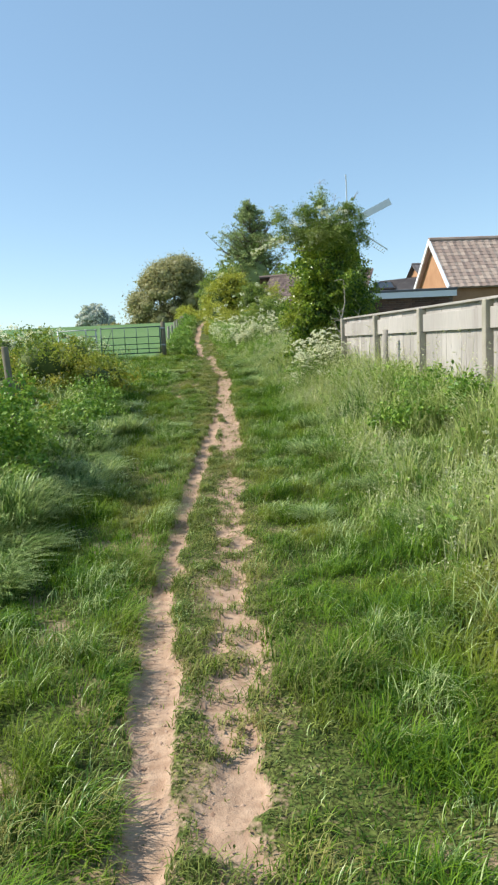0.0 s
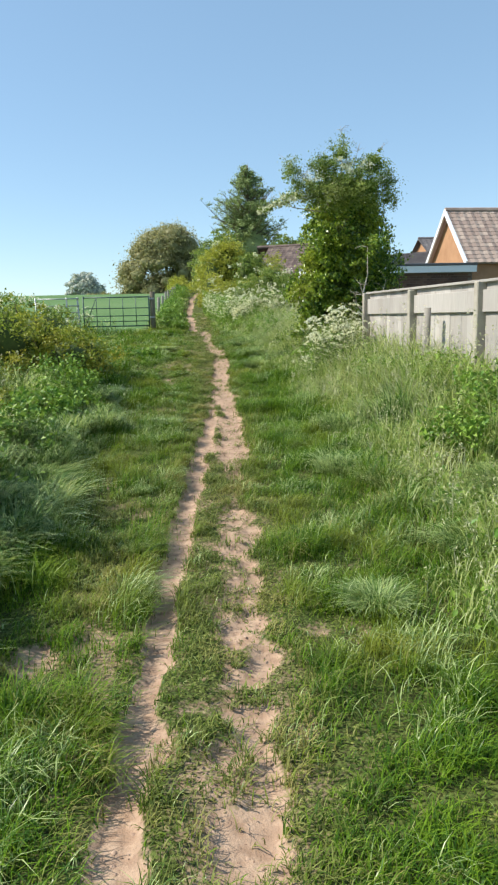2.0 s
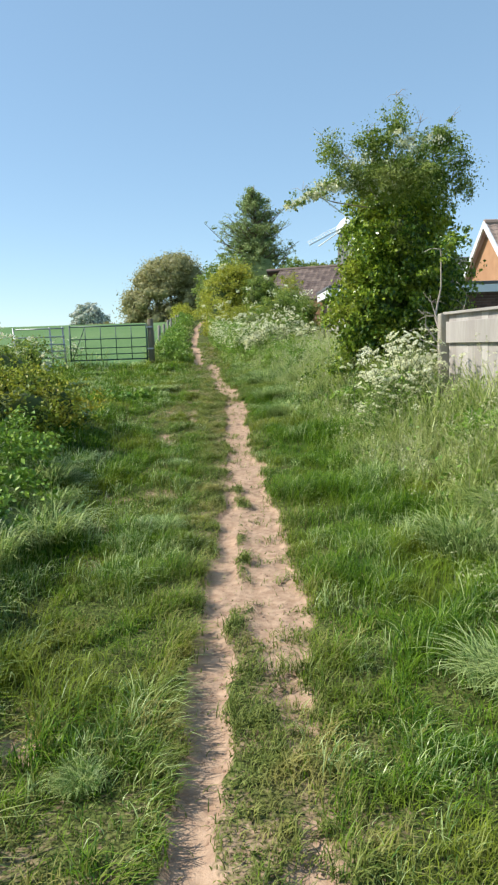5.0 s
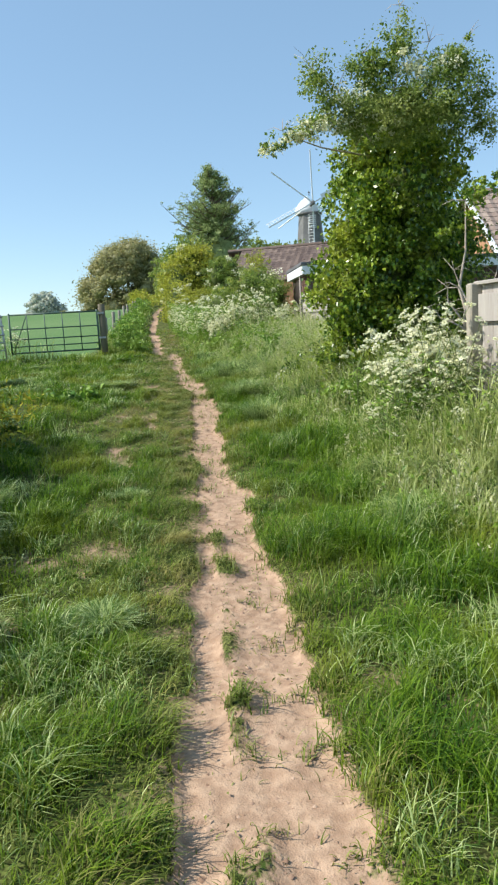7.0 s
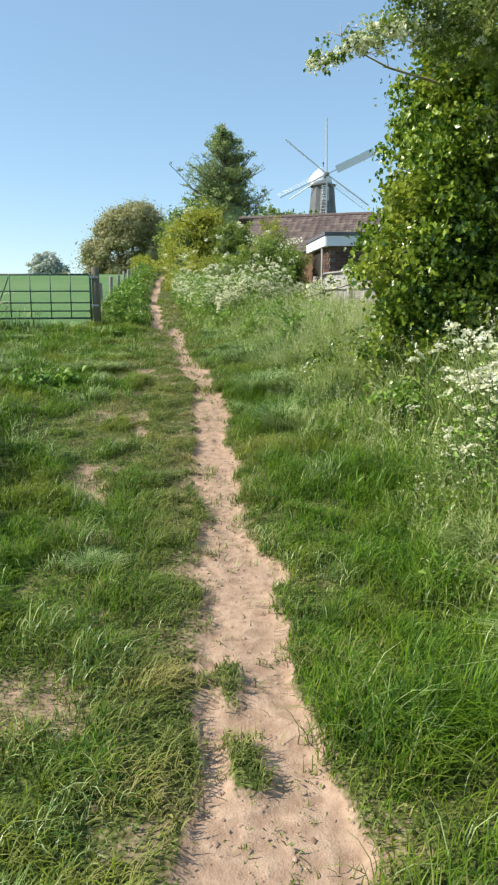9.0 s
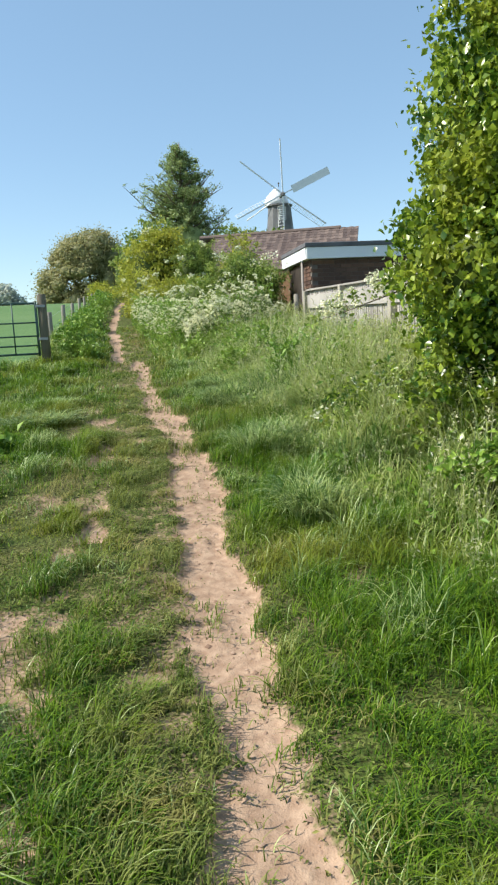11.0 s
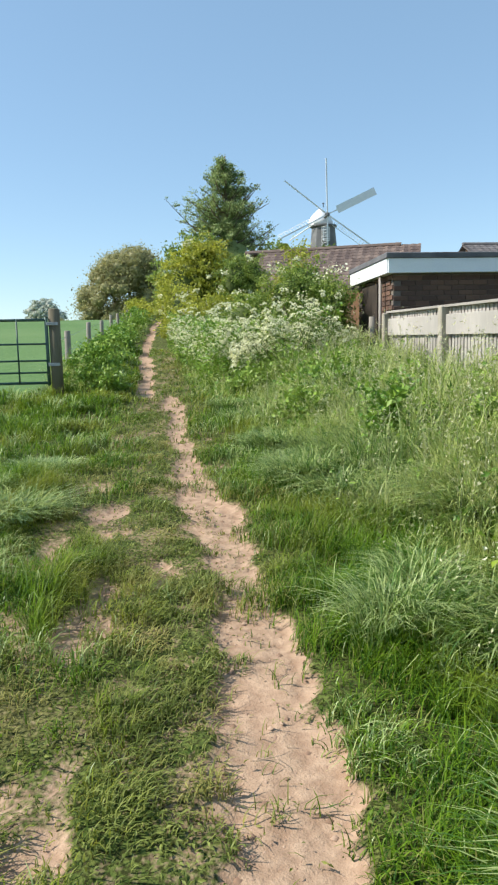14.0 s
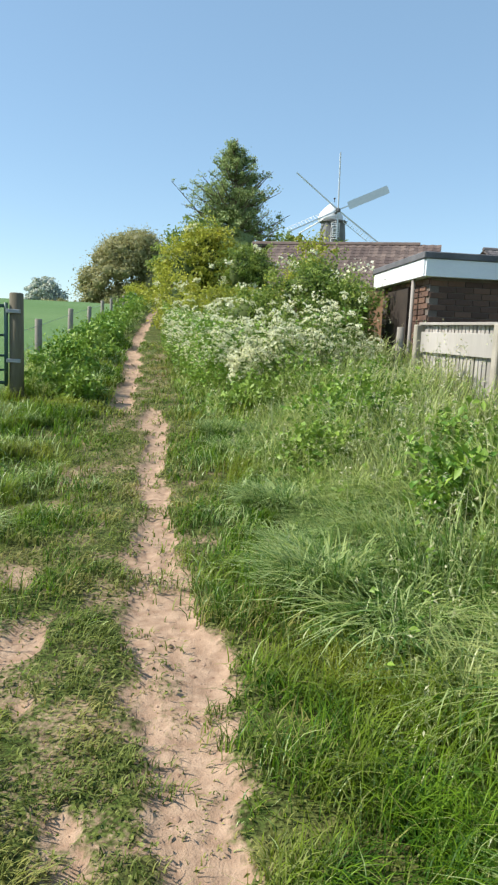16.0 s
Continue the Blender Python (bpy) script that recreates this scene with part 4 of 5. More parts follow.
# flat-roofed brick garage
GX0, GX1, GY0, GY1, GTOP = 3.14, 8.45, 24.92, 26.9, 3.36
gar = thing("garage", (0, 0, 0), "dark brown brick garage with white fascia beside the fence", "garage")
boxed("wall", (GX0, GX1, GY0, GY1, 1.0, GTOP - 0.08), M["mortar"], gar)
boxed("fascia", (GX0 - 0.12, GX1 + 0.1, GY0 - 0.14, GY0 - 0.11, GTOP - 0.24, GTOP - 0.03), M["fascia"], gar, 0.003, "white fascia board along the front")
boxed("fascia", (GX0 - 0.14, GX0 - 0.11, GY0 - 0.108, GY1 + 0.1, GTOP - 0.24, GTOP - 0.03), M["fascia"], gar, 0.003, "white fascia board down the side")
boxed("soffit", (GX0 - 0.11, GX1 + 0.1, GY0 - 0.11, GY0 - 0.002, GTOP - 0.235, GTOP - 0.22), M["fascia"], gar)
boxed("soffit", (GX0 - 0.11, GX0 - 0.002, GY0, GY1 + 0.1, GTOP - 0.235, GTOP - 0.22), M["fascia"], gar)
boxed("flat_roof", (GX0 - 0.16, GX1 + 0.12, GY0 - 0.16, GY1 + 0.12, GTOP - 0.03, GTOP + 0.055), M["felt"], gar, 0.01, "grey felt roof edge")
boxed("side_door", (GX0 - 0.05, GX0 - 0.005, GY0 + 0.7, GY0 + 1.6, 1.3, 3.05), M["darkdoor"], gar, 0.005, "dark timber side door")
bm = bmesh.new()
tube_into(bm, [(GX0 - 0.1, GY0 + 0.35, GTOP - 0.22), (GX0 - 0.1, GY0 + 0.35, 1.4)], [0.025, 0.025], 10)
part("drainpipe", bm, M["pale"], gar, "pale weathered drainpipe", smooth_shade=True)


def side_bricks(parent):
    """Brickwork of the sunlit side, between the corner and the door."""
    bm = bmesh.new()
    box(bm, -0.02, 0.012, -0.1075, 0.1075, 0, 0.065, 0.003)
    me = bpy.data.meshes.new("brick")
    bm.to_mesh(me)
    bm.free()
    me.materials.append(M["brick"])
    for r in range(22):
        for k in range(9):
            y = GY0 + 0.11 + 0.225 * k + (0.1125 if r % 2 else 0)
            if y + 0.1 > GY1 or (0.6 < y - GY0 < 1.7 and r > 0):
                continue
            o = new("brick", me)
            o.parent = parent
            o.location = (GX0, y, GTOP - 0.242 - 0.075 * (r + 1))


def brick_wall(parent):
    bm = bmesh.new()
    box(bm, -0.1075, 0.1075, -0.012, 0.02, 0, 0.065, 0.003)
    me = bpy.data.meshes.new("brick")
    bm.to_mesh(me)
    bm.free()
    me.materials.append(M["brick"])
    for r in range(11):
        z = GTOP - 0.262 - 0.075 * (r + 1)
        for k in range(25):
            x = GX0 + 0.11 + 0.225 * k + (0.1125 if r % 2 else 0)
            if x + 0.1 > GX1:
                continue
            o = new("brick", me)
            o.parent = parent
            o.location = (x, GY0 - 0.001 * (k % 3), z)
    VV, FF, SS = [], [], []
    for r in range(11, 27):
        z = GTOP - 0.262 - 0.075 * (r + 1)
        for k in range(25):
            x = GX0 + 0.11 + 0.225 * k + (0.1125 if r % 2 else 0)
            c = np.array([[x + sx * 0.1075, GY0 + sy, z + sz] for sx in (-1, 1) for sy in (-0.012, 0.02) for sz in (0, 0.065)])
            VV.append(c)
            FF.append(np.array([0, 4, 5, 1, 2, 3, 7, 6, 0, 1, 3, 2, 4, 6, 7, 5, 1, 5, 7, 3]))
            SS.append(np.full(5, 4))
    V, F, S = join(list(zip(VV, FF, SS)))
    on_mesh("lower_brickwork", raw_mesh("lower_brickwork", V, F, S, M["brick"]), parent, kind="stuff")


# ---- windmill ----
def windmill(x, y, hub, r):
    t = thing("windmill", (x, y, 4.5), "six-sailed tower windmill with white cap beyond the houses", "windmill")
    H = hub - 4.5
    bm = bmesh.new()
    tube_into(bm, [(0, 0, -2), (0, 0, H - 1.3)], [3.4, 1.75], 8)
    part("tower", bm, M["tar"], t, "dark tarred brick tower")
    bm = bmesh.new()
    tube_into(bm, [(0, 0, H - 1.32), (0, 0, H - 1.12)], [2.0, 2.0], 16)
    part("gallery_ring", bm, M["tar"], t)
    bm = bmesh.new()
    rs = [(-1.1, 1.9), (-0.5, 1.85), (0.2, 1.5), (0.8, 0.95), (1.3, 0.35), (1.6, 0.05)]
    tube_into(bm, [(0, 0, H + a) for a, b in rs], [b for a, b in rs], 16)
    part("cap", bm, M["millwhite"], t, "white boarded ogee cap", smooth_shade=True).location = (-0.35, 0.4, 0)
    bm = bmesh.new()
    tube_into(bm, [(0, 0, H + 1.6), (0, 0, H + 2.1)], [0.06, 0.04], 6)
    bmesh.ops.create_icosphere(bm, subdivisions=1, radius=0.16, matrix=Matrix.Translation((0, 0, H + 2.1)))
    part("finial", bm, M["darkdoor"], t)
    win = new("window")
    win.parent = t
    boxed("frame", (-0.5, 0.5, -2.16, -2.05, H - 3.6, H - 1.7), M["millwhite"], win)
    for k in range(6):
        boxed("louvre", (-0.42, 0.42, -2.2, -2.17, H - 3.5 + k * 0.3, H - 3.34 + k * 0.3), M["tar"], win)
    for s in (-1, 1):
        bm = bmesh.new()
        tube_into(bm, [(s * 1.6, -1.0, H - 1.0), (s * 4.9, 1.5, H - 3.0)], [0.1, 0.08], 6)
        if s < 0:
            part("tail_pole", bm, M["millwhite"], t)
        else:
            bm.free()
    bm = bmesh.new()
    tube_into(bm, [(0, -1.2, H), (0, -2.9, H)], [0.28, 0.22], 8)
    bmesh.ops.create_icosphere(bm, subdivisions=1, radius=0.42, matrix=Matrix.Translation((0, -2.75, H)))
    part("hub", bm, M["tar"], t)
    for k, ang in enumerate((91, 25, -34, -90, 143, -154)):
        sail = new("sail")
        sail.parent = t
        sail.location = (0, -2.8, H)
        sail.rotation_euler = (0, -radians(ang), 0)
        boxed("stock", (0, r, -0.07, 0.07, -0.09, 0.09), M["millwhite"], sail)
        if k in (1,):
            boxed("shutters", (r * 0.2, r, -0.1, -0.085, -0.55, 0.55), M["fascia"], sail, 0, "closed grey sail shutters")
        else:
            for j in range(14):
                bx = r * (0.2 + 0.8 * j / 13.5)
                boxed("sail_bar", (bx, bx + 0.05, -0.02, 0.02, -1.1, 0), M["millwhite"], sail, 0, m=Matrix.Rotation(radians(78 if k == 0 or k == 4 else 55), 4, "X"))
            boxed("hemlath", (r * 0.2, r, -0.02, 0.02, -1.14, -1.08), M["millwhite"], sail, 0, m=Matrix.Rotation(radians(78 if k == 0 or k == 4 else 55), 4, "X"))
    return t


windmill(22.4, 120, 21.5, 7.8)


# ---- trees and hedges ----
def bush(name, blobs, n, size, material, label, category="bush", trunk=None, clump=0.22, seed=1, shell=0.4, k=0.5, blossom=0, bl_size=0.03, stems=6, per=40, core_on=True, group=""):
    cx, cy = blobs[0][0], blobs[0][1]
    z = hz(cx, cy)
    t = thing(name, (cx, cy, z), label, category, group)
    loc = [(b[0] - cx, b[1] - cy, b[2] - z, *b[3:]) for b in blobs]
    if material == "weed":
        for j, b in enumerate(loc):
            crown("plant", t, [b], int(n / len(loc)), size, M[material], clump, per, 0.3, k, seed=seed + j, with_core=False)
    else:
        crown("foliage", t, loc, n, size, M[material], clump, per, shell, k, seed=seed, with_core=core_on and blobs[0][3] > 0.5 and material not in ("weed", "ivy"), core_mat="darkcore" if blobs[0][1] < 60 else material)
    g = random.Random(seed)
    tips = []
    for i in range(stems):
        b = loc[i % len(loc)]
        tips.append((b[0] + g.uniform(-0.4, 0.4) * b[3], b[1] + g.uniform(-0.4, 0.4) * b[4], b[2] + b[5] * g.uniform(0.3, 0.8)))
    if material != "weed":
        for k, tip in enumerate(tips):
            limbs("stem", t, (0, 0, -0.1), [tip], trunk or 0.03, M["bark"], seed + k)
    if blossom:
        gg = np.random.default_rng(seed + 50)
        pts = crown_points([(b[0], b[1], b[2] + b[5] * 0.12, b[3], b[4], b[5]) for b in loc], blossom, clump * 0.5, 30, 0.92, gg)
        V, F, S = leaves(pts, bl_size * gg.uniform(0.6, 1.3, blossom), 0.6, 0, 1.0, gg)
        on_mesh("blossom", raw_mesh("blossom", V, F, S, M["white"]), t, "creamy white blossom")
    return t


# ivy-clad hawthorn
def ivy_tree():
    cx, cy = 2.5, 16.2
    z = hz(cx, cy)
    t = thing("ivy_clad_tree", (cx, cy, z), "old hawthorn thickly clad in glossy ivy beside the fence", "tree")
    body = [(0.0, -0.1, 0.5, 0.78, 0.75, 0.7), (-0.3, -0.1, 0.35, 0.6, 0.6, 0.4), (-0.05, 0, 1.3, 0.76, 0.75, 0.8), (0.0, 0, 2.1, 0.8, 0.75, 0.8), (0.3, 0.0, 1.5, 0.6, 0.7, 0.9), (0.35, 0.1, 0.6, 0.65, 0.8, 0.7), (0.15, 0, 2.75, 0.75, 0.7, 0.5),
            (0.7, 0.2, 1.6, 0.6, 0.7, 0.9), (0.75, 0.2, 0.8, 0.55, 0.7, 0.7), (0.5, 1.6, 0.7, 0.7, 0.8, 0.8), (0.5, 1.5, 1.7, 0.7, 0.8, 0.8), (0.4, 1.2, 2.5, 0.7, 0.8, 0.6), (-0.15, -0.2, 1.75, 0.7, 0.6, 0.5), (0.1, -0.5, 2.3, 0.7, 0.6, 0.5)]
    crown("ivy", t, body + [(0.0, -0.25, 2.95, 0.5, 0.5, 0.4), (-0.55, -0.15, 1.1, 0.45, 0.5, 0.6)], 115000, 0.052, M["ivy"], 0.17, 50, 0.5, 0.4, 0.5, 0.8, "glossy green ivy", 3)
    top = [(-0.3, 0, 3.3, 0.5, 0.5, 0.4), (0.25, 0, 3.4, 0.6, 0.5, 0.5), (-0.7, 0.1, 3.35, 0.4, 0.35, 0.28), (-1.0, 0.1, 3.65, 0.2, 0.22, 0.36), (0.75, 0.1, 3.35, 0.35, 0.35, 0.45), (-0.1, 0, 3.95, 0.25, 0.25, 0.35), (-0.65, 0, 2.95, 0.45, 0.3, 0.2), (-0.5, 0, 2.6, 0.3, 0.3, 0.22), (0.55, 0, 3.8, 0.35, 0.28, 0.28), (0.4, 1.3, 3.0, 0.5, 0.6, 0.4), (-0.45, 0, 3.75, 0.35, 0.3, 0.25)]
    top = [(a * 0.92 - 0.12, b - 1.2, c - 0.5, d * 0.85, e * 0.85, f * 0.85) for a, b, c, d, e, f in top if c > 3.1]
    crown("crown", t, top, 22000, 0.034, M["hawthorn"], 0.14, 45, 0.25, 0.4, 0.2, 0.6, "open crown of small hawthorn leaves", 4, with_core=False)
    arm = [(-0.9, 0, 2.72, 0.28, 0.2, 0.1), (-1.2, 0, 2.6, 0.24, 0.16, 0.07), (-1.4, 0, 2.5, 0.16, 0.12, 0.05)]
    arm = [(a - 0.15, b - 1.2, c + 0.02, d, e, f) for a, b, c, d, e, f in arm]
    crown("blossom", t, arm + [(-0.6, -0.9, 3.0, 0.4, 0.3, 0.3), (-0.5, -1.2, 2.75, 0.35, 0.25, 0.2), (0.0, -1.3, 3.2, 0.4, 0.25, 0.25)], 3000, 0.026, M["white"], 0.08, 30, 0.2, 0.4, 0.2, 1.0, "white hawthorn blossom on a reaching branch", 5, with_core=False)
    crown("arm_blossom", t, arm, 800, 0.028, M["white"], 0.09, 26, 0.2, 0.4, 0.2, 1.0, "white blossom along the reaching branch", 15, with_core=False)
    crown("twig_leaves", t, arm, 700, 0.04, M["hawthorn"], 0.1, 30, 0.2, 0.4, 0.2, 0.7, "", 6, with_core=False)
    limbs("trunk", t, (0, 0, -0.2), [(0, 0, 3.1), (0.3, 0, 3.3)], 0.14, M["bark"], 2)
    limbs("limb", t, (0, -0.2, 2.6), [(-1.45, -1.2, 2.68), (-1.1, -1.1, 3.3), (-0.2, -1.2, 3.85), (0.5, -1.2, 3.5), (0.65, -1.1, 3.1), (0.1, -1.2, 3.5), (-0.6, -1.2, 3.4)], 0.016, M["deadwood"], 3, 0.2, 14, 0.28)
    return t


ivy_tree()

# bare shrub by the fence end
sh = thing("bare_shrub", (2.58, 14.1, hz(2.58, 14.1)), "half-dead pale shrub with leafy tips by the fence end", "bush")
limbs("trunk", sh, (0, 0, -0.1), [(0.0, 0, 1.95)], 0.028, M["deadwood"], 5, 0.15, 3, 0.25)
limbs("branch", sh, (0, 0, 0.75), [(-0.3, -0.05, 1.25), (0.32, 0, 1.4), (-0.2, 0.05, 1.45), (-0.38, 0, 1.0), (0.1, -0.1, 1.15)], 0.013, M["deadwood"], 6, 0.4, 4, 0.2)
crown("foliage", sh, [(0.0, 0, 2.0, 0.28, 0.25, 0.22), (-0.1, 0, 1.75, 0.22, 0.2, 0.15), (0.2, 0, 2.1, 0.2, 0.2, 0.15)], 420, 0.05, M["ivy"], 0.12, 30, 0.3, with_core=False, seed=9)

# flowering hawthorn spray reaching over the slatted fence and brambles below it
hs = thing("hawthorn_spray", (2.2, 17.2, hz(2.2, 17.2)), "arching hawthorn spray in white blossom in front of the slatted fence", "bush")
limbs("branch", hs, (0, 0, -0.1), [(-0.05, 0, 1.2)], 0.018, M["bark"], 8, 0.2, 3, 0.2)
limbs("twig", hs, (-0.03, 0, 1.1), [(-1.1, -0.6, 0.8), (-0.6, -0.3, 1.05)], 0.01, M["bark"], 9, 0.15, 3, 0.12)
arc = [(-1.05 + 0.15 * k, -0.5 + 0.07 * k, 0.82 + 0.06 * k, 0.12, 0.1, 0.07) for k in range(7)]
crown("leaves", hs, arc, 480, 0.036, M["hawthorn"], 0.1, 30, 0.2, with_core=False, seed=10)
crown("blossom", hs, [(a, b, c + 0.04, d, e, f) for a, b, c, d, e, f in arc], 1000, 0.022, M["white"], 0.07, 30, 0.3, aspect=1.0, with_core=False, seed=11, label="white hawthorn blossom")
bush("bramble_bush", [(1.75, 17.1, 1.25, 0.35, 0.35, 0.22), (1.45, 17.2, 1.15, 0.25, 0.25, 0.14), (2.0, 16.2, 1.15, 0.35, 0.4, 0.3)], 4200, 0.05, "ivy", "low leafy bramble and ivy at the foot of the tree", seed=12, blossom=160)

# hedge and shrubs beyond, along the path
bush("flowering_bush", [(2.2, 26.6, 2.5, 0.6, 0.8, 0.75), (1.7, 26.5, 2.3, 0.55, 0.7, 0.65), (2.55, 26.5, 2.3, 0.35, 0.6, 0.8), (1.5, 27.0, 2.6, 0.45, 0.6, 0.55), (2.2, 27.2, 3.2, 0.5, 0.5, 0.5), (2.5, 26.9, 2.95, 0.35, 0.4, 0.4), (1.85, 26.9, 3.0, 0.5, 0.5, 0.5), (2.6, 26.4, 2.75, 0.35, 0.5, 0.6), (1.1, 27.3, 2.6, 0.5, 0.6, 0.45)], 26000, 0.055, "hawthorn",
     "dark green flowering bush beside the garage corner", seed=21, blossom=1500, bl_size=0.045)
bush("tall_shrub", [(2.3, 29.0, 3.1, 0.5, 0.6, 0.9), (2.0, 29.0, 2.9, 0.5, 0.6, 0.8), (2.7, 29.2, 2.9, 0.45, 0.5, 0.8), (2.45, 29.0, 3.8, 0.4, 0.35, 0.5)], 9000, 0.06, "olive", "slender yellow-green shrub in the hedge", seed=22, k=0.6)
bush("yellow_green_shrub", [(0.95, 31, 2.7, 0.9, 0.9, 0.7), (0.3, 32.5, 2.7, 0.7, 0.9, 0.6), (1.7, 32, 2.8, 0.9, 0.9, 0.6)], 11000, 0.07, "olive", "rounded yellow-green shrub in the hedge by the path", seed=23)
bush("hedge_bush", [(0.3, 38.5, 4.2, 1.1, 1.3, 1.5), (0.9, 39.0, 5.2, 0.9, 1.0, 0.85), (0.9, 38.8, 4.5, 1.0, 1.2, 1.3), (-0.15, 39.5, 3.7, 0.8, 1.2, 1.2), (1.5, 39, 3.8, 0.7, 1.0, 1.1), (0.0, 36, 3.2, 0.7, 1.2, 0.9)], 20000, 0.1, "olive",
     "tall olive-green hedge bush beside the footpath", seed=24, trunk=0.08, blossom=900, bl_size=0.08, clump=0.3)
bush("flowering_bush", [(1.75, 36.4, 4.2, 0.6, 0.6, 0.9), (2.35, 36.6, 4.2, 0.55, 0.5, 0.9), (1.9, 36.6, 3.2, 0.8, 0.6, 0.8)], 9000, 0.08, "hawthorn", "rounded hedge bush flecked with white blossom in the hedge", seed=25, blossom=900, bl_size=0.07)
bush("hedge_bush", [(0.3, 47, 5.0, 1.5, 3.5, 1.9), (0.9, 46, 5.6, 1.3, 2, 1.6), (0.1, 56, 5.6, 1.4, 4, 1.7), (0.0, 66, 5.8, 1.4, 5, 1.4)], 18000, 0.16, "hawthorn", "long overgrown hedge beside the upper footpath", seed=26, trunk=0.1, clump=0.4)
bush("hedge_bush", [(-2.9, 67, 5.2, 0.8, 4, 0.7), (-2.8, 74, 5.6, 1.2, 3, 0.9)], 5000, 0.16, "olive", "low scrub at the top of the field fence", seed=27, clump=0.4)
bush("garden_shrub", [(5.2, 49.5, 6.3, 1.8, 1.5, 1.0), (7.0, 50, 6.4, 1.4, 1.5, 0.8)], 6000, 0.16, "hawthorn", "garden shrubs showing above the brown tiled roof", seed=28, clump=0.35)


def pointed_tree(cx, cy, top):
    z = hz(cx, cy)
    H = top - z
    t = thing("pointed_tree", (cx, cy, z), "tall pointed dark green tree with feathery sideways branches in the hedge", "tree")
    g = random.Random(31)
    limbs("trunk", t, (0, 0, -0.2), [(0.1, 0, H)], 0.22, M["bark"], 31, 0.04)
    tips, blobs = [], []
    for k in range(130):
        f = g.uniform(0.25, 0.97)
        rad = min(2.9, (1 - f) * 6.5) * g.uniform(0.5, 1.2) + 0.2
        a = g.uniform(0, 2 * math.pi)
        p = (math.cos(a) * rad, math.sin(a) * rad * 0.8, H * f + rad * g.uniform(0.05, 0.5))
        tips.append((H * f, p))
        for j in (0.4, 0.6, 0.8, 0.98):
            s = 0.36 * (1.35 - j)
            blobs.append((p[0] * j, p[1] * j, H * f + (p[2] - H * f) * j, s, s, s * 0.8))
    bm = bmesh.new()
    for zz, p in tips:
        tube_into(bm, [(0, 0, zz - 0.4), ((p[0]) * 0.5, p[1] * 0.5, zz - 0.1), p], [0.05, 0.035, 0.012], 4)
    part("twigwork", bm, M["bark"], t, "bare arching twigs", kind="stuff")
    crown("foliage", t, blobs, 40000, 0.1, M["conifer"], 0.28, 25, 0.3, with_core=False, seed=32)
    crown("inner_foliage", t, [(0, 0, H * 0.38, 2.6, 2.0, 2.4), (0.3, 0, H * 0.58, 1.5, 1.2, 1.3), (0.4, 0, H * 0.76, 0.25, 0.25, 0.7)], 15000, 0.14, M["conifer"], 0.28, 40, 0.5, 0.6, seed=33, core_mat="conifer")


pointed_tree(3.0, 57, 13.4)


def broad_tree(name, cx, cy, top, wid, material, label, n=30000, size=0.45, seed=41, squash=1.0):
    z = hz(cx, cy)
    H = top - z
    t = thing(name, (cx, cy, z), label, "tree")
    g = random.Random(seed)
    R = wid / 2
    blobs = []
    for k in range(170):
        a, f = g.uniform(0, 2 * math.pi), g.uniform(0.02, 0.88)
        rr = R * 0.84 * math.sqrt(max(0.02, 1 - (max(0, f - 0.12) / 0.78) ** 2)) * math.sqrt(g.uniform(0.1, 1))
        s = R * g.uniform(0.13, 0.2)
        blobs.append((math.cos(a) * rr, math.sin(a) * rr * 0.7, H * f, s, s, s * 0.85))
    limbs("trunk", t, (0, 0, -0.5), [(0, 0, H * 0.8), (R * 0.4, 0, H * 0.7), (-R * 0.4, 0, H * 0.7)], R * 0.06, M["bark"], seed)
    crown("crown", t, blobs, n, size, M[material], R * 0.15, 35, 0.3, 0.62, 0.1, 0.8, seed=seed, core_mat=material)


broad_tree("oak_tree", -9.7, 170, 25.8, 26, "oak", "broad spreading oak just breaking into olive-brown leaf beyond the field", 60000, 0.42, 41)
broad_tree("oak_tree", -3.5, 200, 21, 16, "oak", "round olive-brown oak behind the larger oak", 16000, 0.5, 42)
bush("field_hedge", [(-12.9 + 3.2 * k, 168 - 2, 7.8 + 0.5 * math.sin(k * 1.7), 2.6, 2, 1.8 + 0.4 * math.sin(k * 2.9)) for k in range(-5, 7)], 16000, 0.4, "oak", "scrubby hedge under the oaks at the field edge", seed=43, clump=0.7)
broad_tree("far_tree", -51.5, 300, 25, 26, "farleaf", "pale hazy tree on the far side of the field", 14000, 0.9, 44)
broad_tree("far_tree", -47, 290, 12, 9, "conifer", "small dark round tree before the hazy one", 6000, 0.7, 45)
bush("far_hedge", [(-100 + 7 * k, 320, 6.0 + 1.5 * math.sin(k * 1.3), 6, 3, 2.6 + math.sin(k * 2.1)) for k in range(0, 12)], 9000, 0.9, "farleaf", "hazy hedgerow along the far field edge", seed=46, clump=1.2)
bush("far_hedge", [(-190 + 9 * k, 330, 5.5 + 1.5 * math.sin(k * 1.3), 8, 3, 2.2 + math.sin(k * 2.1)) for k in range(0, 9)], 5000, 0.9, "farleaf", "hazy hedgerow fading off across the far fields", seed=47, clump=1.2)

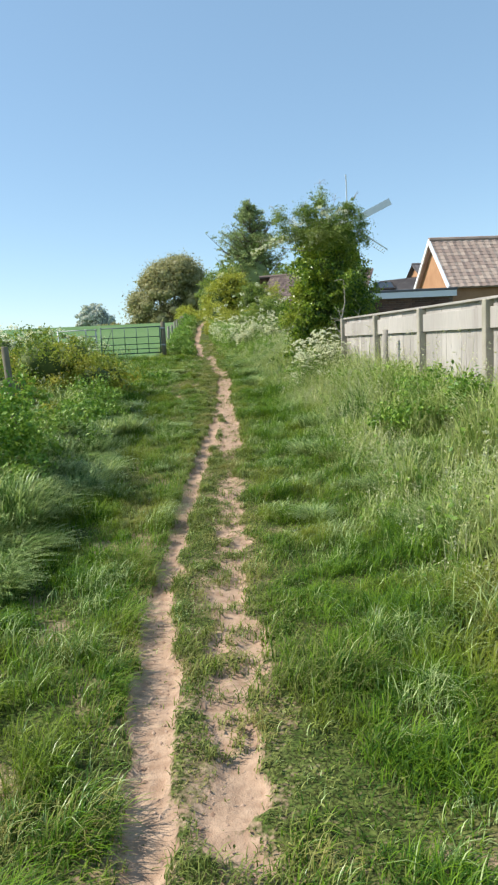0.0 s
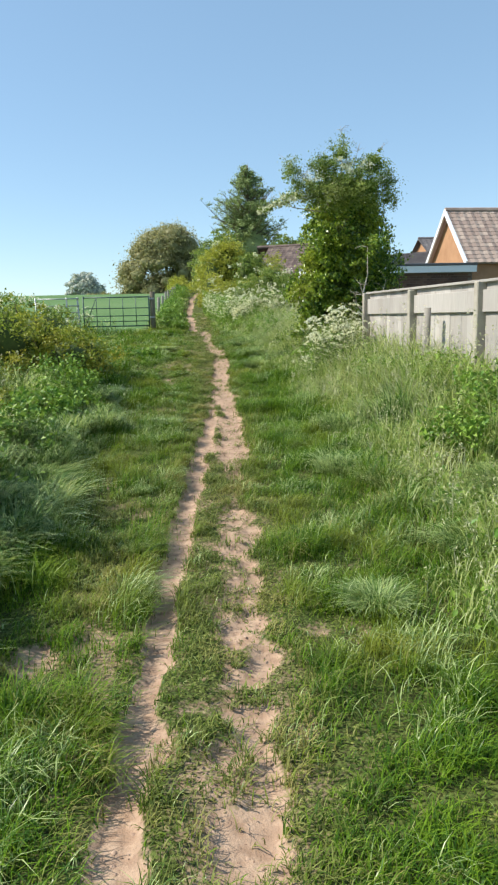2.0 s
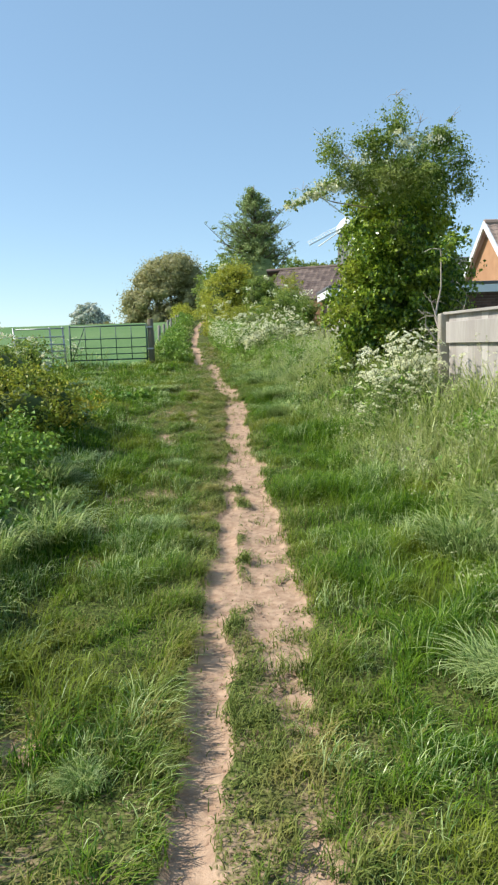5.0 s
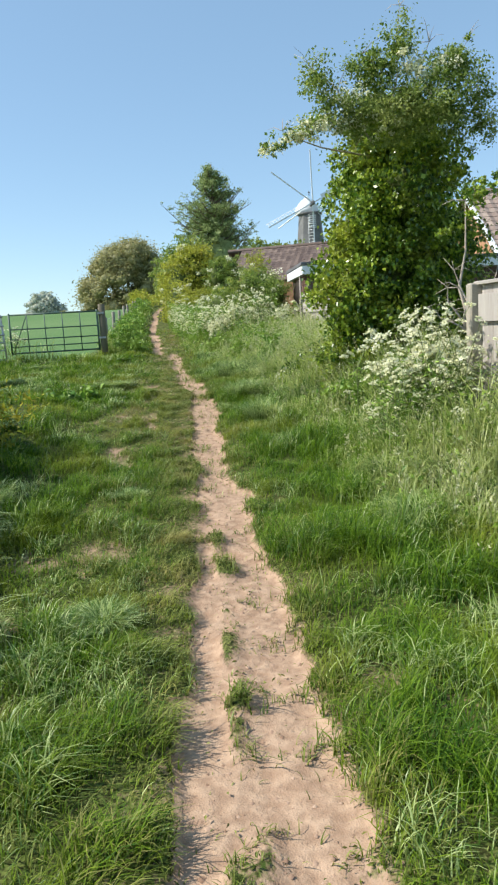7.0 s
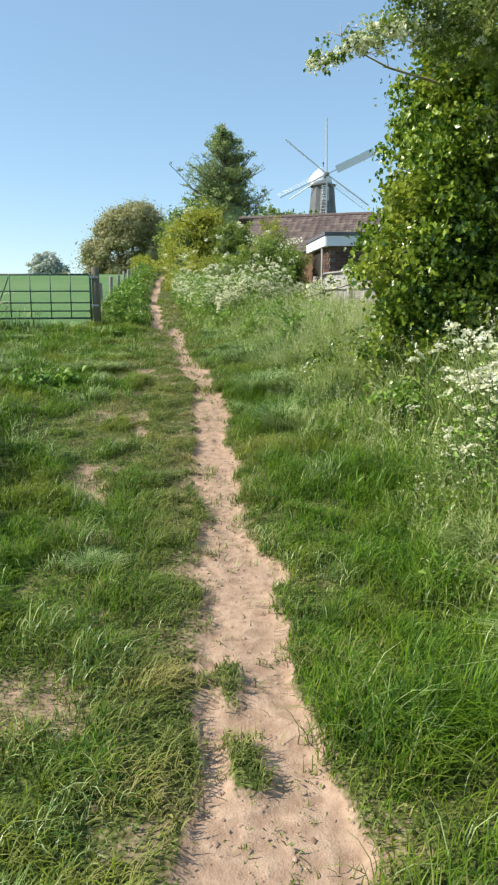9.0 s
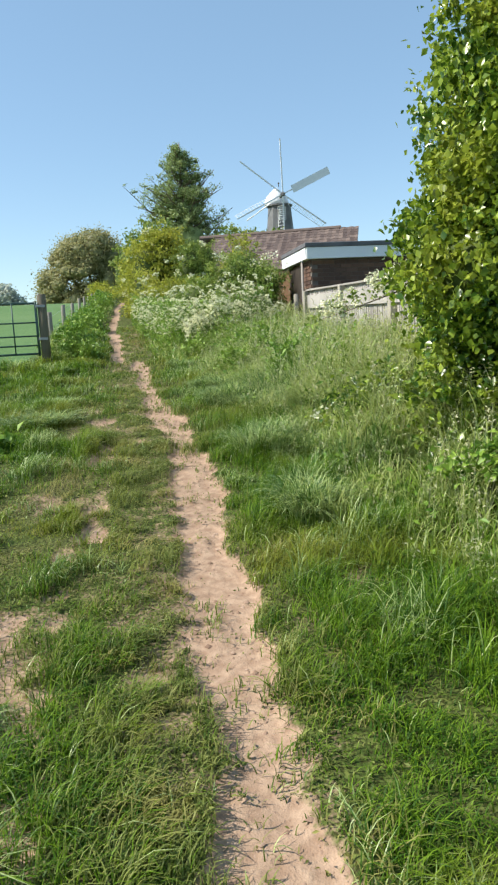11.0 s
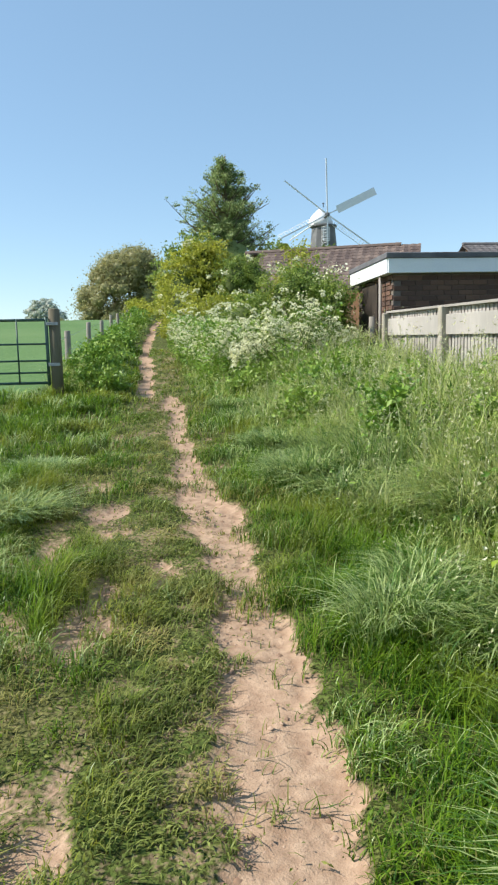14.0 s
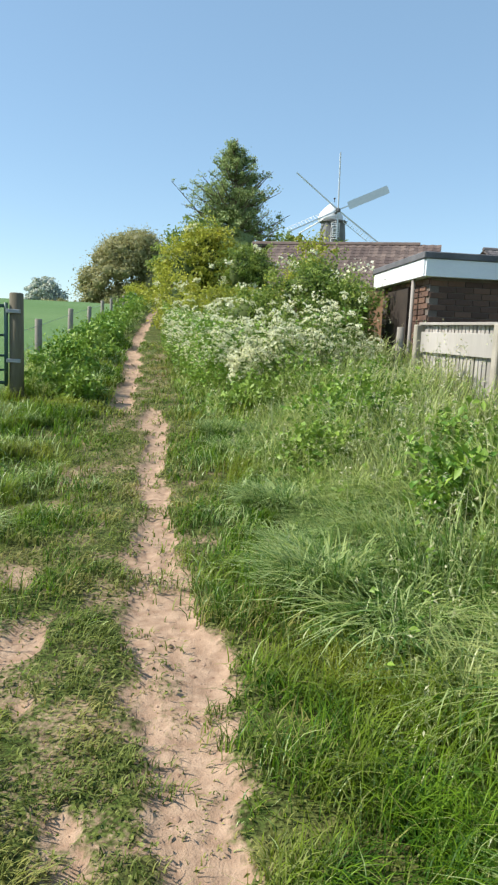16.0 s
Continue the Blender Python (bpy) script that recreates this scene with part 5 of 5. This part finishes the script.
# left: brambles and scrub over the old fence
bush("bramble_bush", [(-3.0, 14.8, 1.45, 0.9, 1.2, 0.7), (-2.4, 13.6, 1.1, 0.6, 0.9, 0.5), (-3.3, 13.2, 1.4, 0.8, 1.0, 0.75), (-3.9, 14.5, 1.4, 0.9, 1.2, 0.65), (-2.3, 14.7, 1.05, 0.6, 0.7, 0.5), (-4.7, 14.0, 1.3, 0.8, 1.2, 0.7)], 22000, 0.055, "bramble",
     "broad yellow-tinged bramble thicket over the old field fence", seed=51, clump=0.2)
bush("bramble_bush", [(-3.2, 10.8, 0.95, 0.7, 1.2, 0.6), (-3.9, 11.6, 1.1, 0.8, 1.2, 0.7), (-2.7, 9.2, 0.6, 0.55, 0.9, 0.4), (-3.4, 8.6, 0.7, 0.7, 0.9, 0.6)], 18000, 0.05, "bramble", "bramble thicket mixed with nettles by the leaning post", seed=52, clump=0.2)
bush("flowering_bush", [(-4.6, 18.8, 1.7, 0.9, 1.0, 0.6), (-5.6, 18.4, 1.7, 0.9, 1.0, 0.7), (-3.85, 20.0, 1.7, 0.42, 0.5, 0.38)], 9500, 0.06, "hawthorn", "hawthorn bush with white blossom near the gate", seed=53, blossom=3600, bl_size=0.045)
bush("nettle_clump", [(-1.5, 25.6, 1.75, 0.42, 0.7, 0.42), (-1.2, 25.0, 1.6, 0.32, 0.45, 0.25), (-1.5, 27.2, 1.9, 0.4, 0.9, 0.42)], 6000, 0.06, "weed", "nettles and weeds round the foot of the gate post", seed=54, clump=0.15)
bush("nettle_clump", [(-1.6, 29.6, 2.0, 0.42, 1.4, 0.36), (-1.7, 33.0, 2.3, 0.4, 1.8, 0.36), (-1.8, 38, 2.65, 0.45, 3, 0.36), (-1.9, 45, 3.3, 0.45, 4, 0.5), (-2.0, 54, 4.0, 0.5, 5, 0.5)], 12000, 0.09, "weed", "weedy bank growing through the wire fence", seed=55, clump=0.25)
bush("nettle_clump", [(2.2, 20.8, 1.5, 0.8, 1.2, 0.3), (1.9, 22.6, 1.65, 0.8, 1.0, 0.35), (2.0, 24.2, 1.8, 0.8, 0.7, 0.35), (1.1, 24.6, 1.6, 0.5, 0.6, 0.25)], 9000, 0.06, "weed", "dense nettles on the bank below the slatted fence", seed=56, clump=0.2, k=0.6)
bush("nettle_clump", [(-2.05, 6.8, 0.9, 0.5, 0.5, 0.5), (-1.95, 6.2, 0.35, 0.45, 0.9, 0.3), (-2.3, 7.6, 0.5, 0.6, 0.9, 0.45), (-2.1, 9.2, 0.55, 0.5, 0.9, 0.4), (-2.0, 10.8, 0.65, 0.5, 0.9, 0.4), (-2.9, 6.6, 0.6, 0.7, 1.0, 0.6), (-2.2, 12.3, 0.85, 0.5, 0.7, 0.4)], 18000, 0.055, "weed", "dense nettles and coarse grass below the brambles", seed=58, clump=0.16)
bush("nettle_clump", [(2.55, 8.6, 0.95, 0.35, 0.7, 0.27), (2.45, 10.0, 0.98, 0.35, 0.7, 0.24), (2.6, 7.2, 0.92, 0.35, 0.7, 0.27), (2.1, 7.9, 0.7, 0.4, 0.6, 0.25), (2.2, 11.4, 0.95, 0.3, 0.6, 0.22)], 7500, 0.05, "weed", "nettles and bramble shoots at the foot of the garden fence", seed=59, clump=0.16)
bush("nettle_clump", [(1.5, 19.9, 1.5, 0.28, 0.28, 0.28), (1.95, 18.9, 1.4, 0.35, 0.35, 0.3), (1.15, 21.6, 1.45, 0.3, 0.35, 0.25), (1.6, 22.3, 1.6, 0.3, 0.3, 0.28), (1.75, 15.2, 1.0, 0.3, 0.35, 0.22)], 4500, 0.06, "weed", "upright leafy nettles standing in the long grass of the bank", seed=60, clump=0.12)
bush("dock_plant", [(-1.75, 17.6, 0.95, 0.3, 0.3, 0.14), (-1.45, 17.9, 0.95, 0.25, 0.25, 0.12)], 500, 0.1, "weed", "low dock and nettle patch in the short grass", seed=57, stems=3)


# ---- cow parsley ----
def parsley(seed):
    g = random.Random(seed)
    t = thing("cow_parsley", (0, 0, 0), "tall cow parsley with flat white flower heads beside the path", "plant", "cow parsley along the path")
    bm = bmesh.new()
    tops = []
    H = 0.8
    main = (g.uniform(-0.06, 0.06), g.uniform(-0.06, 0.06), H * 0.6)
    tube_into(bm, [(0, 0, -0.03), (main[0] * 0.5, main[1] * 0.5, H * 0.3), main], [0.006, 0.005, 0.004], 4)
    for k in range(6):
        a = g.uniform(0, 6.28)
        r = g.uniform(0.04, 0.2)
        tip = (main[0] + math.cos(a) * r, main[1] + math.sin(a) * r, H * g.uniform(0.55, 1.05))
        tube_into(bm, [main if k % 2 else (main[0] * 0.6, main[1] * 0.6, H * 0.42), tip], [0.004, 0.002], 3)
        tops.append(tip)
    part("stem", bm, M["stem"], t)
    gg = np.random.default_rng(seed)
    for tip in tops:
        n = 34
        a, rr = gg.uniform(0, 6.28, n), np.sqrt(gg.random(n)) * gg.uniform(0.024, 0.045)
        sx, sy = gg.normal(0, 0.35, 2)
        p = np.stack([tip[0] + np.cos(a) * rr, tip[1] + np.sin(a) * rr, tip[2] + 0.012 + (np.cos(a) * sx + np.sin(a) * sy) * rr - rr ** 2 * 9 + gg.normal(0, 0.003, n)], 1)
        V, F, S = leaves(p, gg.uniform(0.013, 0.022, n), 0.6, 0, 1.0, gg)
        on_mesh("flower_head", raw_mesh("flower_head", V, F, S, M["white"]), t, "white flower head")
    n = 80
    p = np.stack([gg.normal(0, 0.1, n), gg.normal(0, 0.1, n), gg.uniform(0.08, 0.55, n)], 1)
    V, F, S = leaves(p, 0.036, 0.7, 0.1, 0.45, gg)
    on_mesh("leaves", raw_mesh("leaves", V, F, S, M["weed"]), t)
    return t


kinds = [parsley(s) for s in (61, 62, 63, 64)]
spots = []
g = random.Random(65)
for _ in range(72):
    spots.append((1.98 + g.gauss(0, 0.2), 13.6 + g.gauss(0, 0.25), g.uniform(0.75, 1.22)))
for _ in range(10):
    spots.append((g.uniform(1.4, 2.1), g.uniform(12.3, 14.6), g.uniform(0.5, 0.75)))
for _ in range(240):
    y = 24.7 + 9 * g.random() ** 1.3
    lo = float(np.interp(y, [24.7, 27, 30, 35], [0.9, 0.15, -0.15, -0.35]))
    spots.append((lo + g.random() ** 1.1 * min(2.6 - lo, 2.2), y, g.uniform(0.6, 1.4)))
for _ in range(14):
    spots.append((g.uniform(-4.6, -3.7), g.uniform(24.0, 26.5), g.uniform(0.6, 0.9)))
for k, (x, y, s) in enumerate(spots):
    m = Matrix.Translation((x, y, hz(x, y))) @ Matrix.Rotation(g.uniform(0, 6.28), 4, "Z") @ Matrix.Diagonal((s, s, s, 1))
    if k < 4:
        kinds[k].matrix_basis = m
    else:
        o = copy_thing(kinds[k % 4], m)
gg = np.random.default_rng(66)
n = 6800
y = 24.9 + 40 * gg.random(n) ** 1.6
x = np.interp(y, [25, 27, 30, 35, 70], [0.7, 0.2, -0.15, -0.35, -0.4]) + gg.random(n) ** 1.3 * 1.9
h = 0.12 + 1.3 * fbm(x, y, 1.4, 5) * gg.uniform(0.45, 1, n) + gg.normal(0, 0.06, n)
c = np.stack([x, y, height(x, y) + h], 1)
per = 18
a, rr = gg.uniform(0, 6.28, n * per), np.sqrt(gg.random(n * per)) * np.repeat(gg.uniform(0.022, 0.055, n), per)
sx, sy = np.repeat(gg.normal(0, 0.4, n), per), np.repeat(gg.normal(-0.25, 0.4, n), per)
p = np.repeat(c, per, 0) + np.stack([np.cos(a) * rr, np.sin(a) * rr, 0.012 + (np.cos(a) * sx + np.sin(a) * sy) * rr - rr ** 2 * 8 + gg.normal(0, 0.006, n * per)], 1)
V, F, S = leaves(p, gg.uniform(0.015, 0.03, len(p)), 0.7, 0, 1.0, gg)
tagged(new("cow_parsley_bank", raw_mesh("cow_parsley_bank", V, F, S, M["white"])), "bank of white cow parsley flowers beside the upper path", kind="stuff")
n = 30000
y = 25.2 + 42 * gg.random(n) ** 1.5
x = np.interp(y, [25, 30, 35, 70], [0.3, -0.2, -0.4, -0.45]) + gg.random(n) ** 1.2 * 2.2
p = np.stack([x, y, height(x, y) + gg.uniform(0.05, 1.0, n)], 1)
V, F, S = leaves(p, gg.uniform(0.04, 0.09, n), 0.7, 0, 0.5, gg)
tagged(new("cow_parsley_leaves", raw_mesh("cow_parsley_leaves", V, F, S, M["weed"])), "leafy stems of the cow parsley bank", kind="stuff")

# ---- bricks of the garage, last ----
brick_wall(gar)
side_bricks(gar)
